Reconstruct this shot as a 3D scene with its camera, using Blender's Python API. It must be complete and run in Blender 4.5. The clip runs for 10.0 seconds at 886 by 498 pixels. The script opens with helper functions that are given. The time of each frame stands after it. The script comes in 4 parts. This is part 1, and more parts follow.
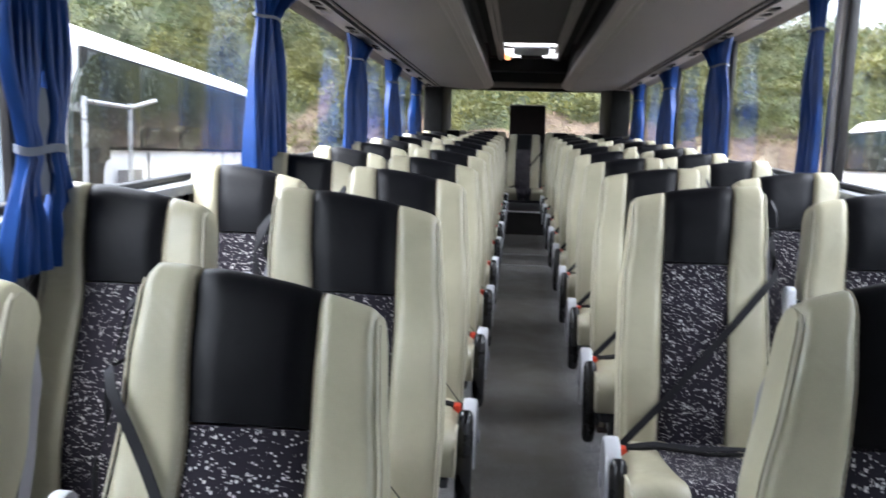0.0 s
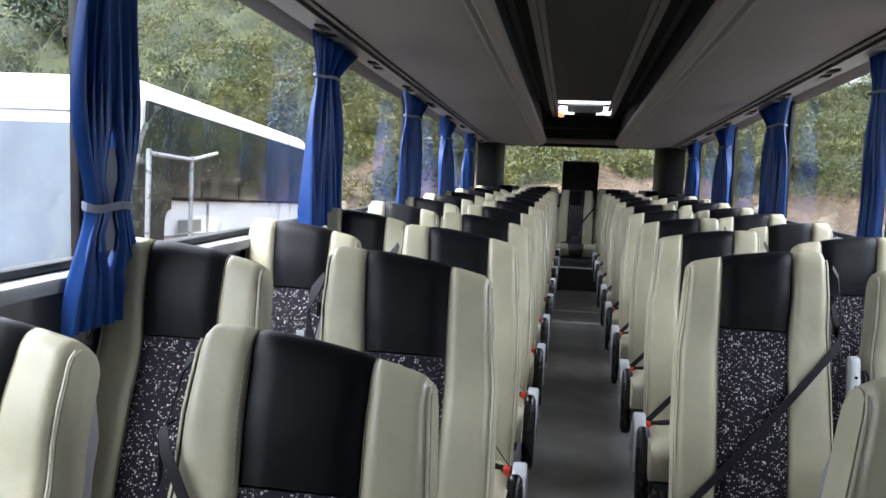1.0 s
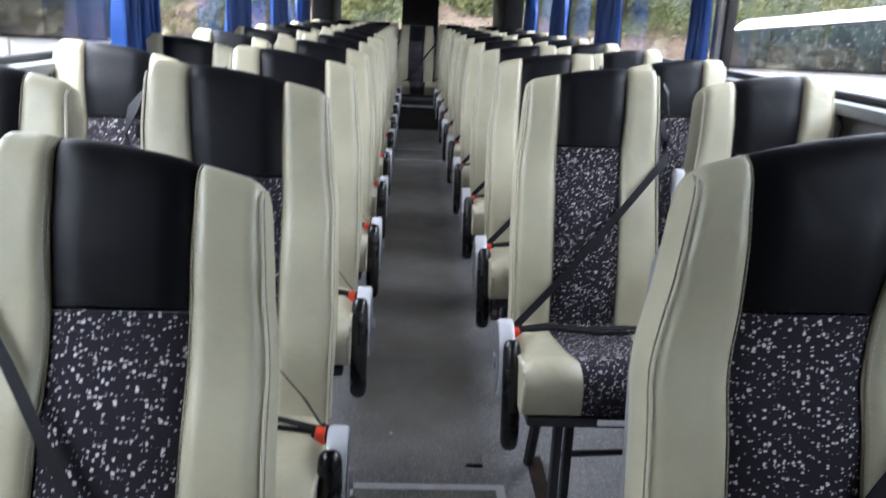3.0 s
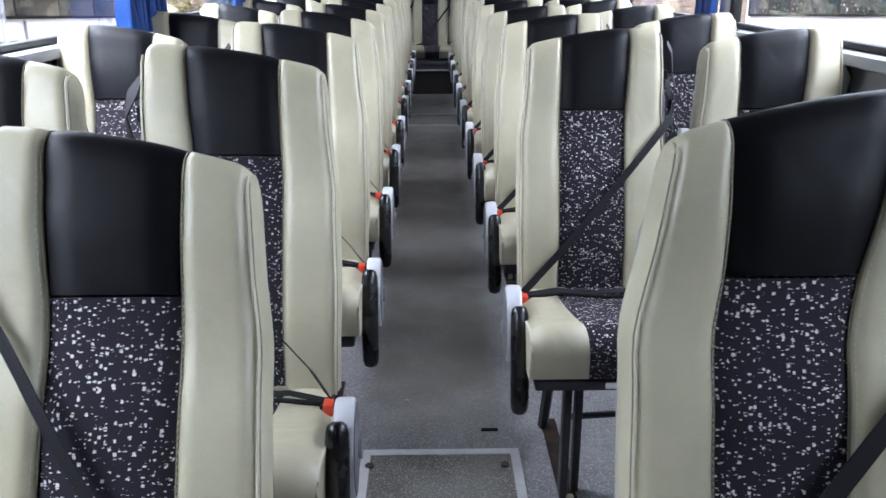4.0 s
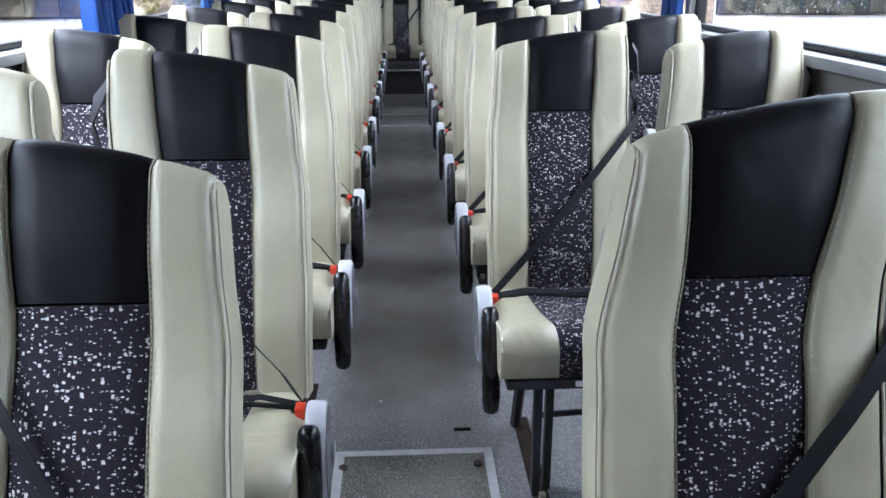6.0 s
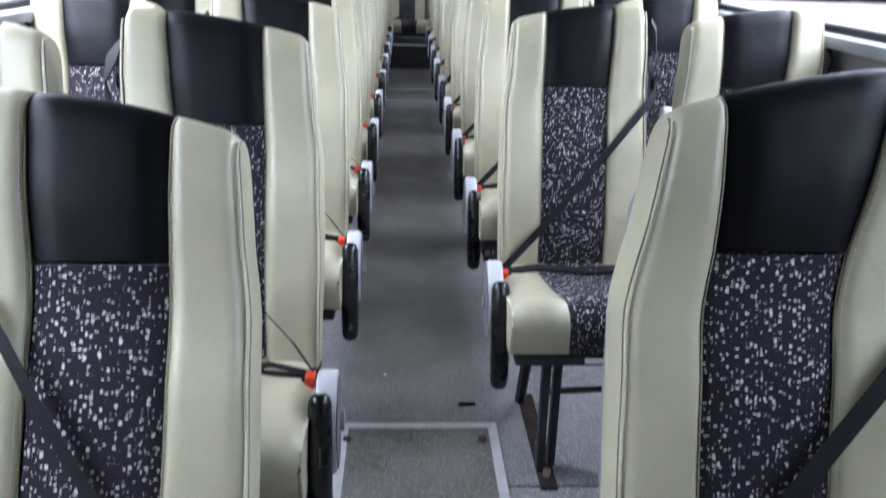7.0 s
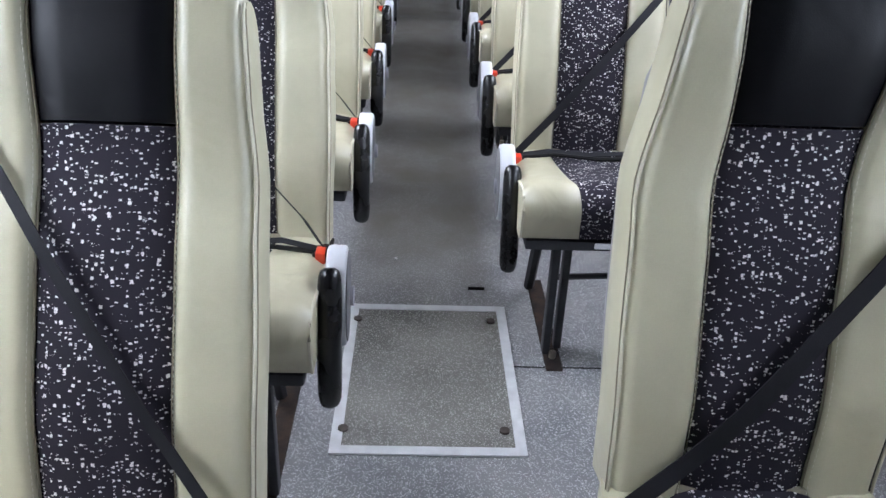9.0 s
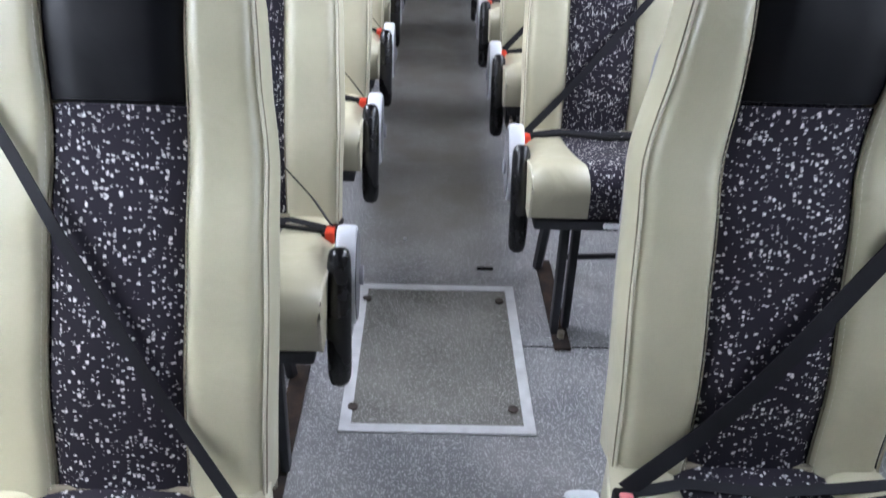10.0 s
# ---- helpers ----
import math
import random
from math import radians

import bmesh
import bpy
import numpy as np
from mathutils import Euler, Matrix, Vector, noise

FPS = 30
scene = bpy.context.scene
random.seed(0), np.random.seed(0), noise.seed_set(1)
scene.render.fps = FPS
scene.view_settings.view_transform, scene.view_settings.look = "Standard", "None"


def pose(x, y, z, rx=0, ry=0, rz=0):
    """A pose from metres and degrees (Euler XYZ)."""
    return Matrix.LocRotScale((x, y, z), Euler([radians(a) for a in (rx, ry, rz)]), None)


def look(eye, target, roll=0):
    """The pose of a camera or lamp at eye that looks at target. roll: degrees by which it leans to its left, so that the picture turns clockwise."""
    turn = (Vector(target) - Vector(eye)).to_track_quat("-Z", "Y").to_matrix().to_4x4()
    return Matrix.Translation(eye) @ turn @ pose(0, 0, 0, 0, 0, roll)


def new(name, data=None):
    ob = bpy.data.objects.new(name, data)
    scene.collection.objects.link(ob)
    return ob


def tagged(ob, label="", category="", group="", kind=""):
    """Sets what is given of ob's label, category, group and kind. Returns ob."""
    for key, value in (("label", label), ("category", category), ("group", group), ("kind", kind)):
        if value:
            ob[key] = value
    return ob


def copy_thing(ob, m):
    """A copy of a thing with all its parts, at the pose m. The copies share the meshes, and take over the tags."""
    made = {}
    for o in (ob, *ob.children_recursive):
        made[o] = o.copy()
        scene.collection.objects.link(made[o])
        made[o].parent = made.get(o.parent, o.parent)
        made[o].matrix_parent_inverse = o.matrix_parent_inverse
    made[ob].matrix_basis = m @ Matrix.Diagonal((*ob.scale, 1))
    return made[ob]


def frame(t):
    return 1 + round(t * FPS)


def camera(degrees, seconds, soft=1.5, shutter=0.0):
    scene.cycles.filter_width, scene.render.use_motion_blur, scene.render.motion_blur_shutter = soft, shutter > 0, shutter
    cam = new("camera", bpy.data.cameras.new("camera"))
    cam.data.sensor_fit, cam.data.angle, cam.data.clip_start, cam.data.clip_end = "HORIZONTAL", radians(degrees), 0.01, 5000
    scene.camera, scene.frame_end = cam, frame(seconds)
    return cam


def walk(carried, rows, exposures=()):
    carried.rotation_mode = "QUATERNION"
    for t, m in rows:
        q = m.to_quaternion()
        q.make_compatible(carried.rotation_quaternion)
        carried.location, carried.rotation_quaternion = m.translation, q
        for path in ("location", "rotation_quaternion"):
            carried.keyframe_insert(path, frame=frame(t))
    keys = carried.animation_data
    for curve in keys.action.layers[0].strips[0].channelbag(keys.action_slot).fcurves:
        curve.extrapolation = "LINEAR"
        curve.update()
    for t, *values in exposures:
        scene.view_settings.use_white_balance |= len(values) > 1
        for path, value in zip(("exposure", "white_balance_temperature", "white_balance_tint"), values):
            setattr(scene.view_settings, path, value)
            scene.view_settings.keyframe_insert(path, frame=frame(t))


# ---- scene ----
cam = camera(57.5, 10.0, shutter=0.5)
PATH = [
    (0, (-0.066, 0.086, 1.329), (-0.242, 2.051, 1.002), 1.5),
    (0.5, (-0.074, 0.068, 1.346), (-0.374, 2.027, 1.082), 1.8),
    (1, (-0.071, 0.087, 1.35), (-0.377, 2.053, 1.147), 2.1),
    (1.5, (-0.025, 0.104, 1.354), (-0.189, 2.09, 1.181), 1.5),
    (2, (0.0, 0.117, 1.36), (0.03, 2.105, 1.148), 1.3),
    (2.2, (0.028, 0.128, 1.348), (0.132, 2.111, 1.11), -0.0),
    (2.5, (0.01, 0.114, 1.34), (0.14, 2.083, 1.017), 0.4),
    (3, (-0.064, 0.140, 1.278), (0.029, 2.037, 0.724), 2.6),
    (3.2, (-0.065, 0.142, 1.277), (-0.033, 2.032, 0.678), 2.0),
    (4.3, (0.001, 0.129, 1.304), (0.045, 2.02, 0.654), -0.6),
    (4.5, (0.001, 0.129, 1.303), (0.061, 2.02, 0.656), -0.6),
    (5, (-0.001, 0.136, 1.306), (0.111, 2.024, 0.656), -0.5),
    (5.2, (0.009, 0.119, 1.314), (0.11, 2.008, 0.663), -0.7),
    (6.3, (-0.011, 0.12, 1.309), (0.084, 2.009, 0.658), 0.1),
    (6.5, (-0.018, 0.112, 1.311), (0.08, 2.003, 0.666), 0.3),
    (6.8, (-0.026, 0.117, 1.304), (0.073, 2.004, 0.649), 0.8),
    (7, (-0.037, 0.135, 1.29), (0.063, 2.005, 0.589), 1.5),
    (7.5, (-0.04, 0.134, 1.252), (0.057, 1.896, 0.309), 2.1),
    (8, (-0.038, 0.141, 1.244), (0.051, 1.875, 0.251), 2.7),
    (8.5, (-0.034, 0.134, 1.244), (0.052, 1.875, 0.263), 2.7),
    (9, (-0.029, 0.126, 1.256), (0.04, 1.892, 0.321), 2.4),
    (9.5, (-0.041, 0.163, 1.231), (0.027, 1.848, 0.155), 2.9),
    (10, (-0.029, 0.119, 1.256), (0.019, 1.864, 0.279), 2.1),
]
walk(cam, [(t, look(eye, target, roll)) for t, eye, target, roll in PATH],
     exposures=[(0, 3.36, 5900, 11), (0.7, 2.96, 5900, 11), (1.6, 3.02, 5900, 11), (2.5, 3.26, 5850, 11), (3.2, 3.42, 5700, 12), (4.4, 3.72, 5600, 14), (5.2, 3.72, 5550, 14), (6.3, 3.70, 5450, 12), (6.9, 3.72, 5500, 13), (7.5, 3.97, 5750, 13), (10, 4.02, 5750, 13)])

# ---- world and light ----
world = bpy.data.worlds.new("overcast_sky")
scene.world = world
world.use_nodes = True
wn, wl = world.node_tree.nodes, world.node_tree.links
wn.clear()
sky = wn.new("ShaderNodeTexSky")
sky.sky_type = "NISHITA"
sky.sun_disc = False
sky.sun_elevation = radians(72)
sky.sun_rotation = radians(219)
sky.dust_density = 6.0
soften = wn.new("ShaderNodeHueSaturation")
soften.inputs["Saturation"].default_value = 0.18
back = wn.new("ShaderNodeBackground")
back.inputs["Strength"].default_value = 0.15
wout = wn.new("ShaderNodeOutputWorld")
wl.new(sky.outputs[0], soften.inputs["Color"])
wl.new(soften.outputs[0], back.inputs["Color"])
wl.new(back.outputs[0], wout.inputs[0])

sun = new("sun", bpy.data.lights.new("sun", "SUN"))
sun.data.energy = 0.9
sun.data.angle = radians(40)
sun.data.color = (1.0, 0.97, 0.93)
sun.matrix_world = look((-2, -2.5, 10), (0, 0, 0))


# area lamps added outside both side window rows to boost the overcast daylight inside
for s_ in (-1, 1):
    day = new("window_daylight", bpy.data.lights.new("window_daylight", "AREA"))
    day.data.shape = "RECTANGLE"
    day.data.size, day.data.size_y = 7.2, 0.6
    day.data.energy = 5.6
    day.data.spread = radians(120)
    day.data.color = (1.0, 0.965, 0.97)
    day.matrix_world = look((s_ * 1.42, 5.4, 1.72), (0, 5.4, 0.75))

# ---- materials ----
def mat(name, color, rough=0.6, metal=0.0, vary=0.15, scale=12.0, fine=160.0, bump=0.15, depth=0.002, spec=0.5,
        tint=None, island=False, obj_random=0.0, sheen=0.0, crease=0.0):
    """Principled material with large stains, fine grain and relief."""
    m = bpy.data.materials.new(name)
    m.use_nodes = True
    n, l = m.node_tree.nodes, m.node_tree.links
    b = n["Principled BSDF"]
    co = n.new("ShaderNodeTexCoord")
    big, small = n.new("ShaderNodeTexNoise"), n.new("ShaderNodeTexNoise")
    big.inputs["Scale"].default_value, big.inputs["Detail"].default_value = scale, 5
    small.inputs["Scale"].default_value, small.inputs["Detail"].default_value = fine, 3
    l.new(co.outputs["Object"], big.inputs["Vector"])
    l.new(co.outputs["Object"], small.inputs["Vector"])
    ramp = n.new("ShaderNodeValToRGB")
    dark = [c * (1 - vary) for c in color]
    lite = tint if tint else [min(1, c * (1 + vary)) for c in color]
    ramp.color_ramp.elements[0].position, ramp.color_ramp.elements[1].position = 0.3, 0.7
    ramp.color_ramp.elements[0].color, ramp.color_ramp.elements[1].color = (*dark, 1), (*lite, 1)
    l.new(big.outputs["Fac"], ramp.inputs["Fac"])
    mix = n.new("ShaderNodeMix")
    mix.data_type, mix.blend_type = "RGBA", "MULTIPLY"
    mix.inputs["Factor"].default_value = vary
    l.new(ramp.outputs["Color"], mix.inputs[6])
    l.new(small.outputs["Fac"], mix.inputs[7])
    last = mix.outputs[2]
    if island or obj_random:
        src = n.new("ShaderNodeNewGeometry").outputs["Random Per Island"] if island else n.new("ShaderNodeObjectInfo").outputs["Random"]
        mr = n.new("ShaderNodeMapRange")
        a = obj_random or 0.2
        mr.inputs["To Min"].default_value, mr.inputs["To Max"].default_value = 1 - a, 1 + a
        l.new(src, mr.inputs["Value"])
        hs = n.new("ShaderNodeHueSaturation")
        l.new(mr.outputs[0], hs.inputs["Value"])
        l.new(last, hs.inputs["Color"])
        last = hs.outputs[0]
    l.new(last, b.inputs["Base Color"])
    rr = n.new("ShaderNodeMapRange")
    rr.inputs["To Min"].default_value, rr.inputs["To Max"].default_value = max(0.03, rough - 0.1), min(1, rough + 0.1)
    l.new(big.outputs["Fac"], rr.inputs["Value"])
    l.new(rr.outputs[0], b.inputs["Roughness"])
    b.inputs["Metallic"].default_value = metal
    b.inputs["Specular IOR Level"].default_value = spec
    if sheen:
        b.inputs["Sheen Weight"].default_value = sheen
    bp = n.new("ShaderNodeBump")
    bp.inputs["Strength"].default_value, bp.inputs["Distance"].default_value = bump, depth
    l.new(small.outputs["Fac"], bp.inputs["Height"])
    if crease:
        wave, soft_bump = n.new("ShaderNodeTexNoise"), n.new("ShaderNodeBump")
        wave.inputs["Scale"].default_value, wave.inputs["Detail"].default_value = 9.0, 2.0
        wave.inputs["Distortion"].default_value = 1.2
        l.new(co.outputs["Object"], wave.inputs["Vector"])
        soft_bump.inputs["Strength"].default_value, soft_bump.inputs["Distance"].default_value = 0.6, crease
        l.new(wave.outputs["Fac"], soft_bump.inputs["Height"])
        l.new(soft_bump.outputs[0], bp.inputs["Normal"])
    l.new(bp.outputs[0], b.inputs["Normal"])
    return m


def flecked(name, ground, fleck, scale, keep, size, stretch=(1, 1, 1), rough=0.85, stain=None, second=None, flat=None, wobble=0.6):
    """A cloth or vinyl with scattered light flecks."""
    m = mat(name, ground, rough, vary=0.22, scale=4, fine=420, bump=0.25, depth=0.0015, spec=0.25, tint=stain)
    n, l = m.node_tree.nodes, m.node_tree.links
    b = n["Principled BSDF"]
    base = b.inputs["Base Color"].links[0].from_socket
    co = n.new("ShaderNodeTexCoord")
    wob = n.new("ShaderNodeTexNoise")
    wob.inputs["Scale"].default_value = scale * 2.8
    l.new(co.outputs["Object"], wob.inputs["Vector"])
    add = n.new("ShaderNodeVectorMath")
    add.operation = "MULTIPLY_ADD"
    l.new(wob.outputs["Color"], add.inputs[0])
    add.inputs[1].default_value = (wobble / scale,) * 3
    l.new(co.outputs["Object"], add.inputs[2])
    for k, (sc, kp, sz) in enumerate([(scale, keep, size)] + ([second] if second else [])):
        mp = n.new("ShaderNodeMapping")
        mp.inputs["Scale"].default_value = flat if k and flat else stretch
        mp.inputs["Location"].default_value = (0.3 * k, 0.7 * k, 0.1 * k)
        l.new(add.outputs[0], mp.inputs["Vector"])
        vo = n.new("ShaderNodeTexVoronoi")
        vo.inputs["Scale"].default_value = sc
        vo.distance = "CHEBYCHEV"
        l.new(mp.outputs[0], vo.inputs["Vector"])
        sep = n.new("ShaderNodeSeparateColor")
        l.new(vo.outputs["Color"], sep.inputs[0])
        lim = n.new("ShaderNodeMath")
        lim.operation = "MULTIPLY"
        l.new(sep.outputs[1], lim.inputs[0])
        lim.inputs[1].default_value = sz
        near = n.new("ShaderNodeMath")
        near.operation = "LESS_THAN"
        l.new(vo.outputs["Distance"], near.inputs[0])
        l.new(lim.outputs[0], near.inputs[1])
        some = n.new("ShaderNodeMath")
        some.operation = "LESS_THAN"
        l.new(sep.outputs[0], some.inputs[0])
        some.inputs[1].default_value = kp
        both = n.new("ShaderNodeMath")
        both.operation = "MULTIPLY"
        l.new(near.outputs[0], both.inputs[0])
        l.new(some.outputs[0], both.inputs[1])
        mix = n.new("ShaderNodeMix")
        mix.data_type = "RGBA"
        l.new(both.outputs[0], mix.inputs["Factor"])
        l.new(base, mix.inputs[6])
        mix.inputs[7].default_value = (*fleck, 1)
        base = mix.outputs[2]
    l.new(base, b.inputs["Base Color"])
    return m


def glass(name, tint=(0.975, 0.985, 0.985), gloss=0.03):
    m = bpy.data.materials.new(name)
    m.use_nodes = True
    n, l = m.node_tree.nodes, m.node_tree.links
    n.clear()
    tr, gl, fr = n.new("ShaderNodeBsdfTransparent"), n.new("ShaderNodeBsdfGlossy"), n.new("ShaderNodeLayerWeight")
    tr.inputs["Color"].default_value = (*tint, 1)
    gl.inputs["Roughness"].default_value = gloss
    fr.inputs["Blend"].default_value = 0.5
    sharp = n.new("ShaderNodeMath")
    sharp.operation = "POWER"
    sharp.inputs[1].default_value = 4.0
    part_gloss = n.new("ShaderNodeMath")
    part_gloss.operation = "MULTIPLY_ADD"
    part_gloss.inputs[1].default_value, part_gloss.inputs[2].default_value = 0.6, 0.02
    l.new(fr.outputs["Facing"], sharp.inputs[0])
    l.new(sharp.outputs[0], part_gloss.inputs[0])
    mix, out = n.new("ShaderNodeMixShader"), n.new("ShaderNodeOutputMaterial")
    l.new(part_gloss.outputs[0], mix.inputs[0])
    l.new(tr.outputs[0], mix.inputs[1])
    l.new(gl.outputs[0], mix.inputs[2])
    l.new(mix.outputs[0], out.inputs[0])
    return m


def glow(name, color, strength):
    m = bpy.data.materials.new(name)
    m.use_nodes = True
    b = m.node_tree.nodes["Principled BSDF"]
    b.inputs["Base Color"].default_value = (*color, 1)
    b.inputs["Emission Color"].default_value = (*color, 1)
    b.inputs["Emission Strength"].default_value = strength
    return m


def cloth(name, color, through_light=0.35):
    """Thin curtain cloth that lets some daylight through."""
    m = mat(name, color, 0.48, vary=0.22, scale=9, fine=300, bump=0.2, spec=0.4)
    n, l = m.node_tree.nodes, m.node_tree.links
    b = n["Principled BSDF"]
    tl, mix = n.new("ShaderNodeBsdfTranslucent"), n.new("ShaderNodeMixShader")
    l.new(b.inputs["Base Color"].links[0].from_socket, tl.inputs["Color"])
    mix.inputs[0].default_value = through_light
    l.new(b.outputs[0], mix.inputs[1])
    l.new(tl.outputs[0], mix.inputs[2])
    l.new(mix.outputs[0], n["Material Output"].inputs[0])
    return m


M_CREAM = mat("cream_leather", (0.51, 0.482, 0.338), 0.33, vary=0.11, scale=6, fine=500, bump=0.14, depth=0.001, crease=0.008)
M_BLACK = mat("black_leather", (0.0062, 0.0064, 0.008), 0.42, vary=0.2, scale=7, fine=600, bump=0.2, depth=0.001, spec=0.15, crease=0.004)
M_FLECK = flecked("flecked_fabric", (0.021, 0.018, 0.026), (0.72, 0.69, 0.67), 165, 0.36, 0.37, (1.0, 0.8, 1.0),
                  second=(270, 0.33, 0.40), flat=(0.62, 1.0, 1.25), wobble=0.5)
M_PIPE = mat("cream_piping", (0.64, 0.61, 0.475), 0.5, vary=0.1)
M_SEAM = mat("dark_seam", (0.27, 0.24, 0.17), 0.8, vary=0.2)
M_SHELL = mat("grey_seat_shell", (0.29, 0.29, 0.32), 0.55, vary=0.12, fine=350)
M_SILVER = mat("silver_plastic", (0.70, 0.72, 0.75), 0.35, metal=0.1, vary=0.08, fine=300, bump=0.05)
M_RUBBER = mat("black_armrest_foam", (0.009, 0.009, 0.010), 0.27, vary=0.2, fine=500, bump=0.12, depth=0.001)
M_BELT = mat("grey_belt_webbing", (0.015, 0.015, 0.018), 0.65, vary=0.2, fine=700, bump=0.35, depth=0.001, spec=0.2)
M_ORANGE = mat("orange_buckle_plastic", (0.68, 0.060, 0.022), 0.4, vary=0.1)
M_PINK = mat("faded_red_buckle_plastic", (0.72, 0.22, 0.22), 0.45, vary=0.1)
M_FRAME = mat("dark_steel", (0.035, 0.036, 0.042), 0.5, metal=0.4, vary=0.25, scale=20)
M_RUST = mat("rusty_steel", (0.030, 0.027, 0.025), 0.75, metal=0.2, vary=0.4, scale=26, tint=(0.085, 0.052, 0.034), bump=0.4)
M_SCREW = mat("dull_brown_screw", (0.12, 0.10, 0.085), 0.6, metal=0.3, vary=0.3, scale=60)
M_BOLT = mat("zinc_bolt", (0.5, 0.45, 0.36), 0.4, metal=0.8, vary=0.2)
M_FLOOR = flecked("speckled_vinyl", (0.325, 0.33, 0.345), (0.72, 0.73, 0.74), 350, 0.5, 0.5, rough=0.42,
                  stain=(0.44, 0.435, 0.43), second=(300, 0.22, 0.5))
M_HATCH = flecked("worn_hatch_vinyl", (0.235, 0.23, 0.21), (0.54, 0.535, 0.50), 350, 0.5, 0.5, rough=0.5,
                  stain=(0.34, 0.33, 0.30), second=(300, 0.25, 0.5))


def trodden(m, dirt, half, start):
    """Ground-in dirt of many feet along the aisle: a band with an uneven edge, from start towards the rear."""
    n, l = m.node_tree.nodes, m.node_tree.links
    b = n["Principled BSDF"]
    base = b.inputs["Base Color"].links[0].from_socket
    co, sep, cloud = n.new("ShaderNodeTexCoord"), n.new("ShaderNodeSeparateXYZ"), n.new("ShaderNodeTexNoise")
    cloud.inputs["Scale"].default_value, cloud.inputs["Detail"].default_value = 5.0, 6.0
    l.new(co.outputs["Object"], sep.inputs[0])
    l.new(co.outputs["Object"], cloud.inputs["Vector"])
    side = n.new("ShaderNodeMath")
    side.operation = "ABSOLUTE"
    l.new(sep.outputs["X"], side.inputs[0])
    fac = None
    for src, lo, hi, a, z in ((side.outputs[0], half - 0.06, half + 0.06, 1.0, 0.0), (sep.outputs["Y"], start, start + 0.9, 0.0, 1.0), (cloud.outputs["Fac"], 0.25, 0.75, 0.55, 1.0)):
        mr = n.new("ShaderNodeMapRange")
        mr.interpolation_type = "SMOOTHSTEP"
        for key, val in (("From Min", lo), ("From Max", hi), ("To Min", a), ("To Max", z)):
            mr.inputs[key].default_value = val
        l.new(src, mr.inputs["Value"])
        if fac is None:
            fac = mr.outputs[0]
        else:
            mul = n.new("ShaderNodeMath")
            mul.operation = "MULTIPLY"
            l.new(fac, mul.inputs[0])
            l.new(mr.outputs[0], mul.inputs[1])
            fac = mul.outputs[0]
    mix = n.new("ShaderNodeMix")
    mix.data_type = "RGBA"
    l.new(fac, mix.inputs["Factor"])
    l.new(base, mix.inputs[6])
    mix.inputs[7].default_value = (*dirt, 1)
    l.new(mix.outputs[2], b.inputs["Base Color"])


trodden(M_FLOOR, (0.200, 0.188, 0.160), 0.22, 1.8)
M_ALU = mat("brushed_aluminium", (0.86, 0.87, 0.88), 0.5, metal=0.0, vary=0.1, scale=25, fine=400)
M_SIDE = mat("side_wall_laminate", (0.16, 0.155, 0.15), 0.6, vary=0.15)
M_SILL = mat("pale_sill_plastic", (0.27, 0.285, 0.30), 0.4, vary=0.1)
M_TRIMBLACK = mat("black_window_rubber", (0.014, 0.014, 0.016), 0.5, vary=0.2)
M_PILLAR = mat("grey_pillar_trim", (0.60, 0.60, 0.60), 0.55, vary=0.12)
M_RACK = mat("rack_liner_fabric", (0.180, 0.162, 0.158), 0.5, vary=0.14, scale=3, fine=500, bump=0.25)
M_RACKTRIM = mat("rack_edge_trim", (0.19, 0.168, 0.155), 0.42, vary=0.15, bump=0.03)
M_SERVICE = mat("service_panel_plastic", (0.14, 0.135, 0.13), 0.4, vary=0.15)
M_CEIL = mat("dark_ceiling_liner", (0.06, 0.056, 0.055), 0.7, vary=0.15, fine=450, bump=0.2)
M_DARK = mat("black_trim", (0.012, 0.012, 0.012), 0.7, vary=0.2, spec=0.15)
M_BROWN = mat("dark_brown_trim", (0.036, 0.029, 0.028), 0.85, vary=0.15, spec=0.1)
M_BLUE = cloth("blue_curtain_cloth", (0.008, 0.055, 0.25), 0.13)
M_TIE = mat("grey_curtain_tie", (0.13, 0.15, 0.20), 0.7, vary=0.15)
M_GLASS = glass("window_glass")
M_TINT = glass("bus_tinted_glass", (0.10, 0.11, 0.11), 0.05)
M_WHITE = mat("white_coach_paint", (0.80, 0.81, 0.82), 0.3, vary=0.05, scale=2, fine=40, bump=0.03)
M_BUSGREY = mat("grey_coach_trim", (0.18, 0.18, 0.19), 0.5, vary=0.15)
M_CHROME = mat("mirror_arm_metal", (0.45, 0.46, 0.48), 0.3, metal=0.6, vary=0.1)
M_LAMP = glow("hatch_daylight_diffuser", (1.0, 0.98, 0.95), 0.35)
M_LAMPRED = glow("amber_pilot_lamp", (1.0, 0.32, 0.12), 0.25)
M_TYRE = mat("tyre_rubber", (0.02, 0.02, 0.02), 0.8, vary=0.2)
M_EARTH = mat("orange_earth_bank", (0.060, 0.034, 0.019), 0.95, vary=0.5, scale=1.6, fine=7, bump=1.0, depth=0.12,
              tint=(0.105, 0.070, 0.042))
M_LEAF = mat("green_leaves", (0.050, 0.078, 0.020), 0.6, vary=0.5, scale=0.7, fine=8, bump=0.0, tint=(0.165, 0.160, 0.042), island=True)
M_LEAFPALE = mat("yellow_green_leaves", (0.070, 0.092, 0.022), 0.6, vary=0.45, scale=0.8, fine=8, bump=0.0, tint=(0.195, 0.185, 0.050), island=True)
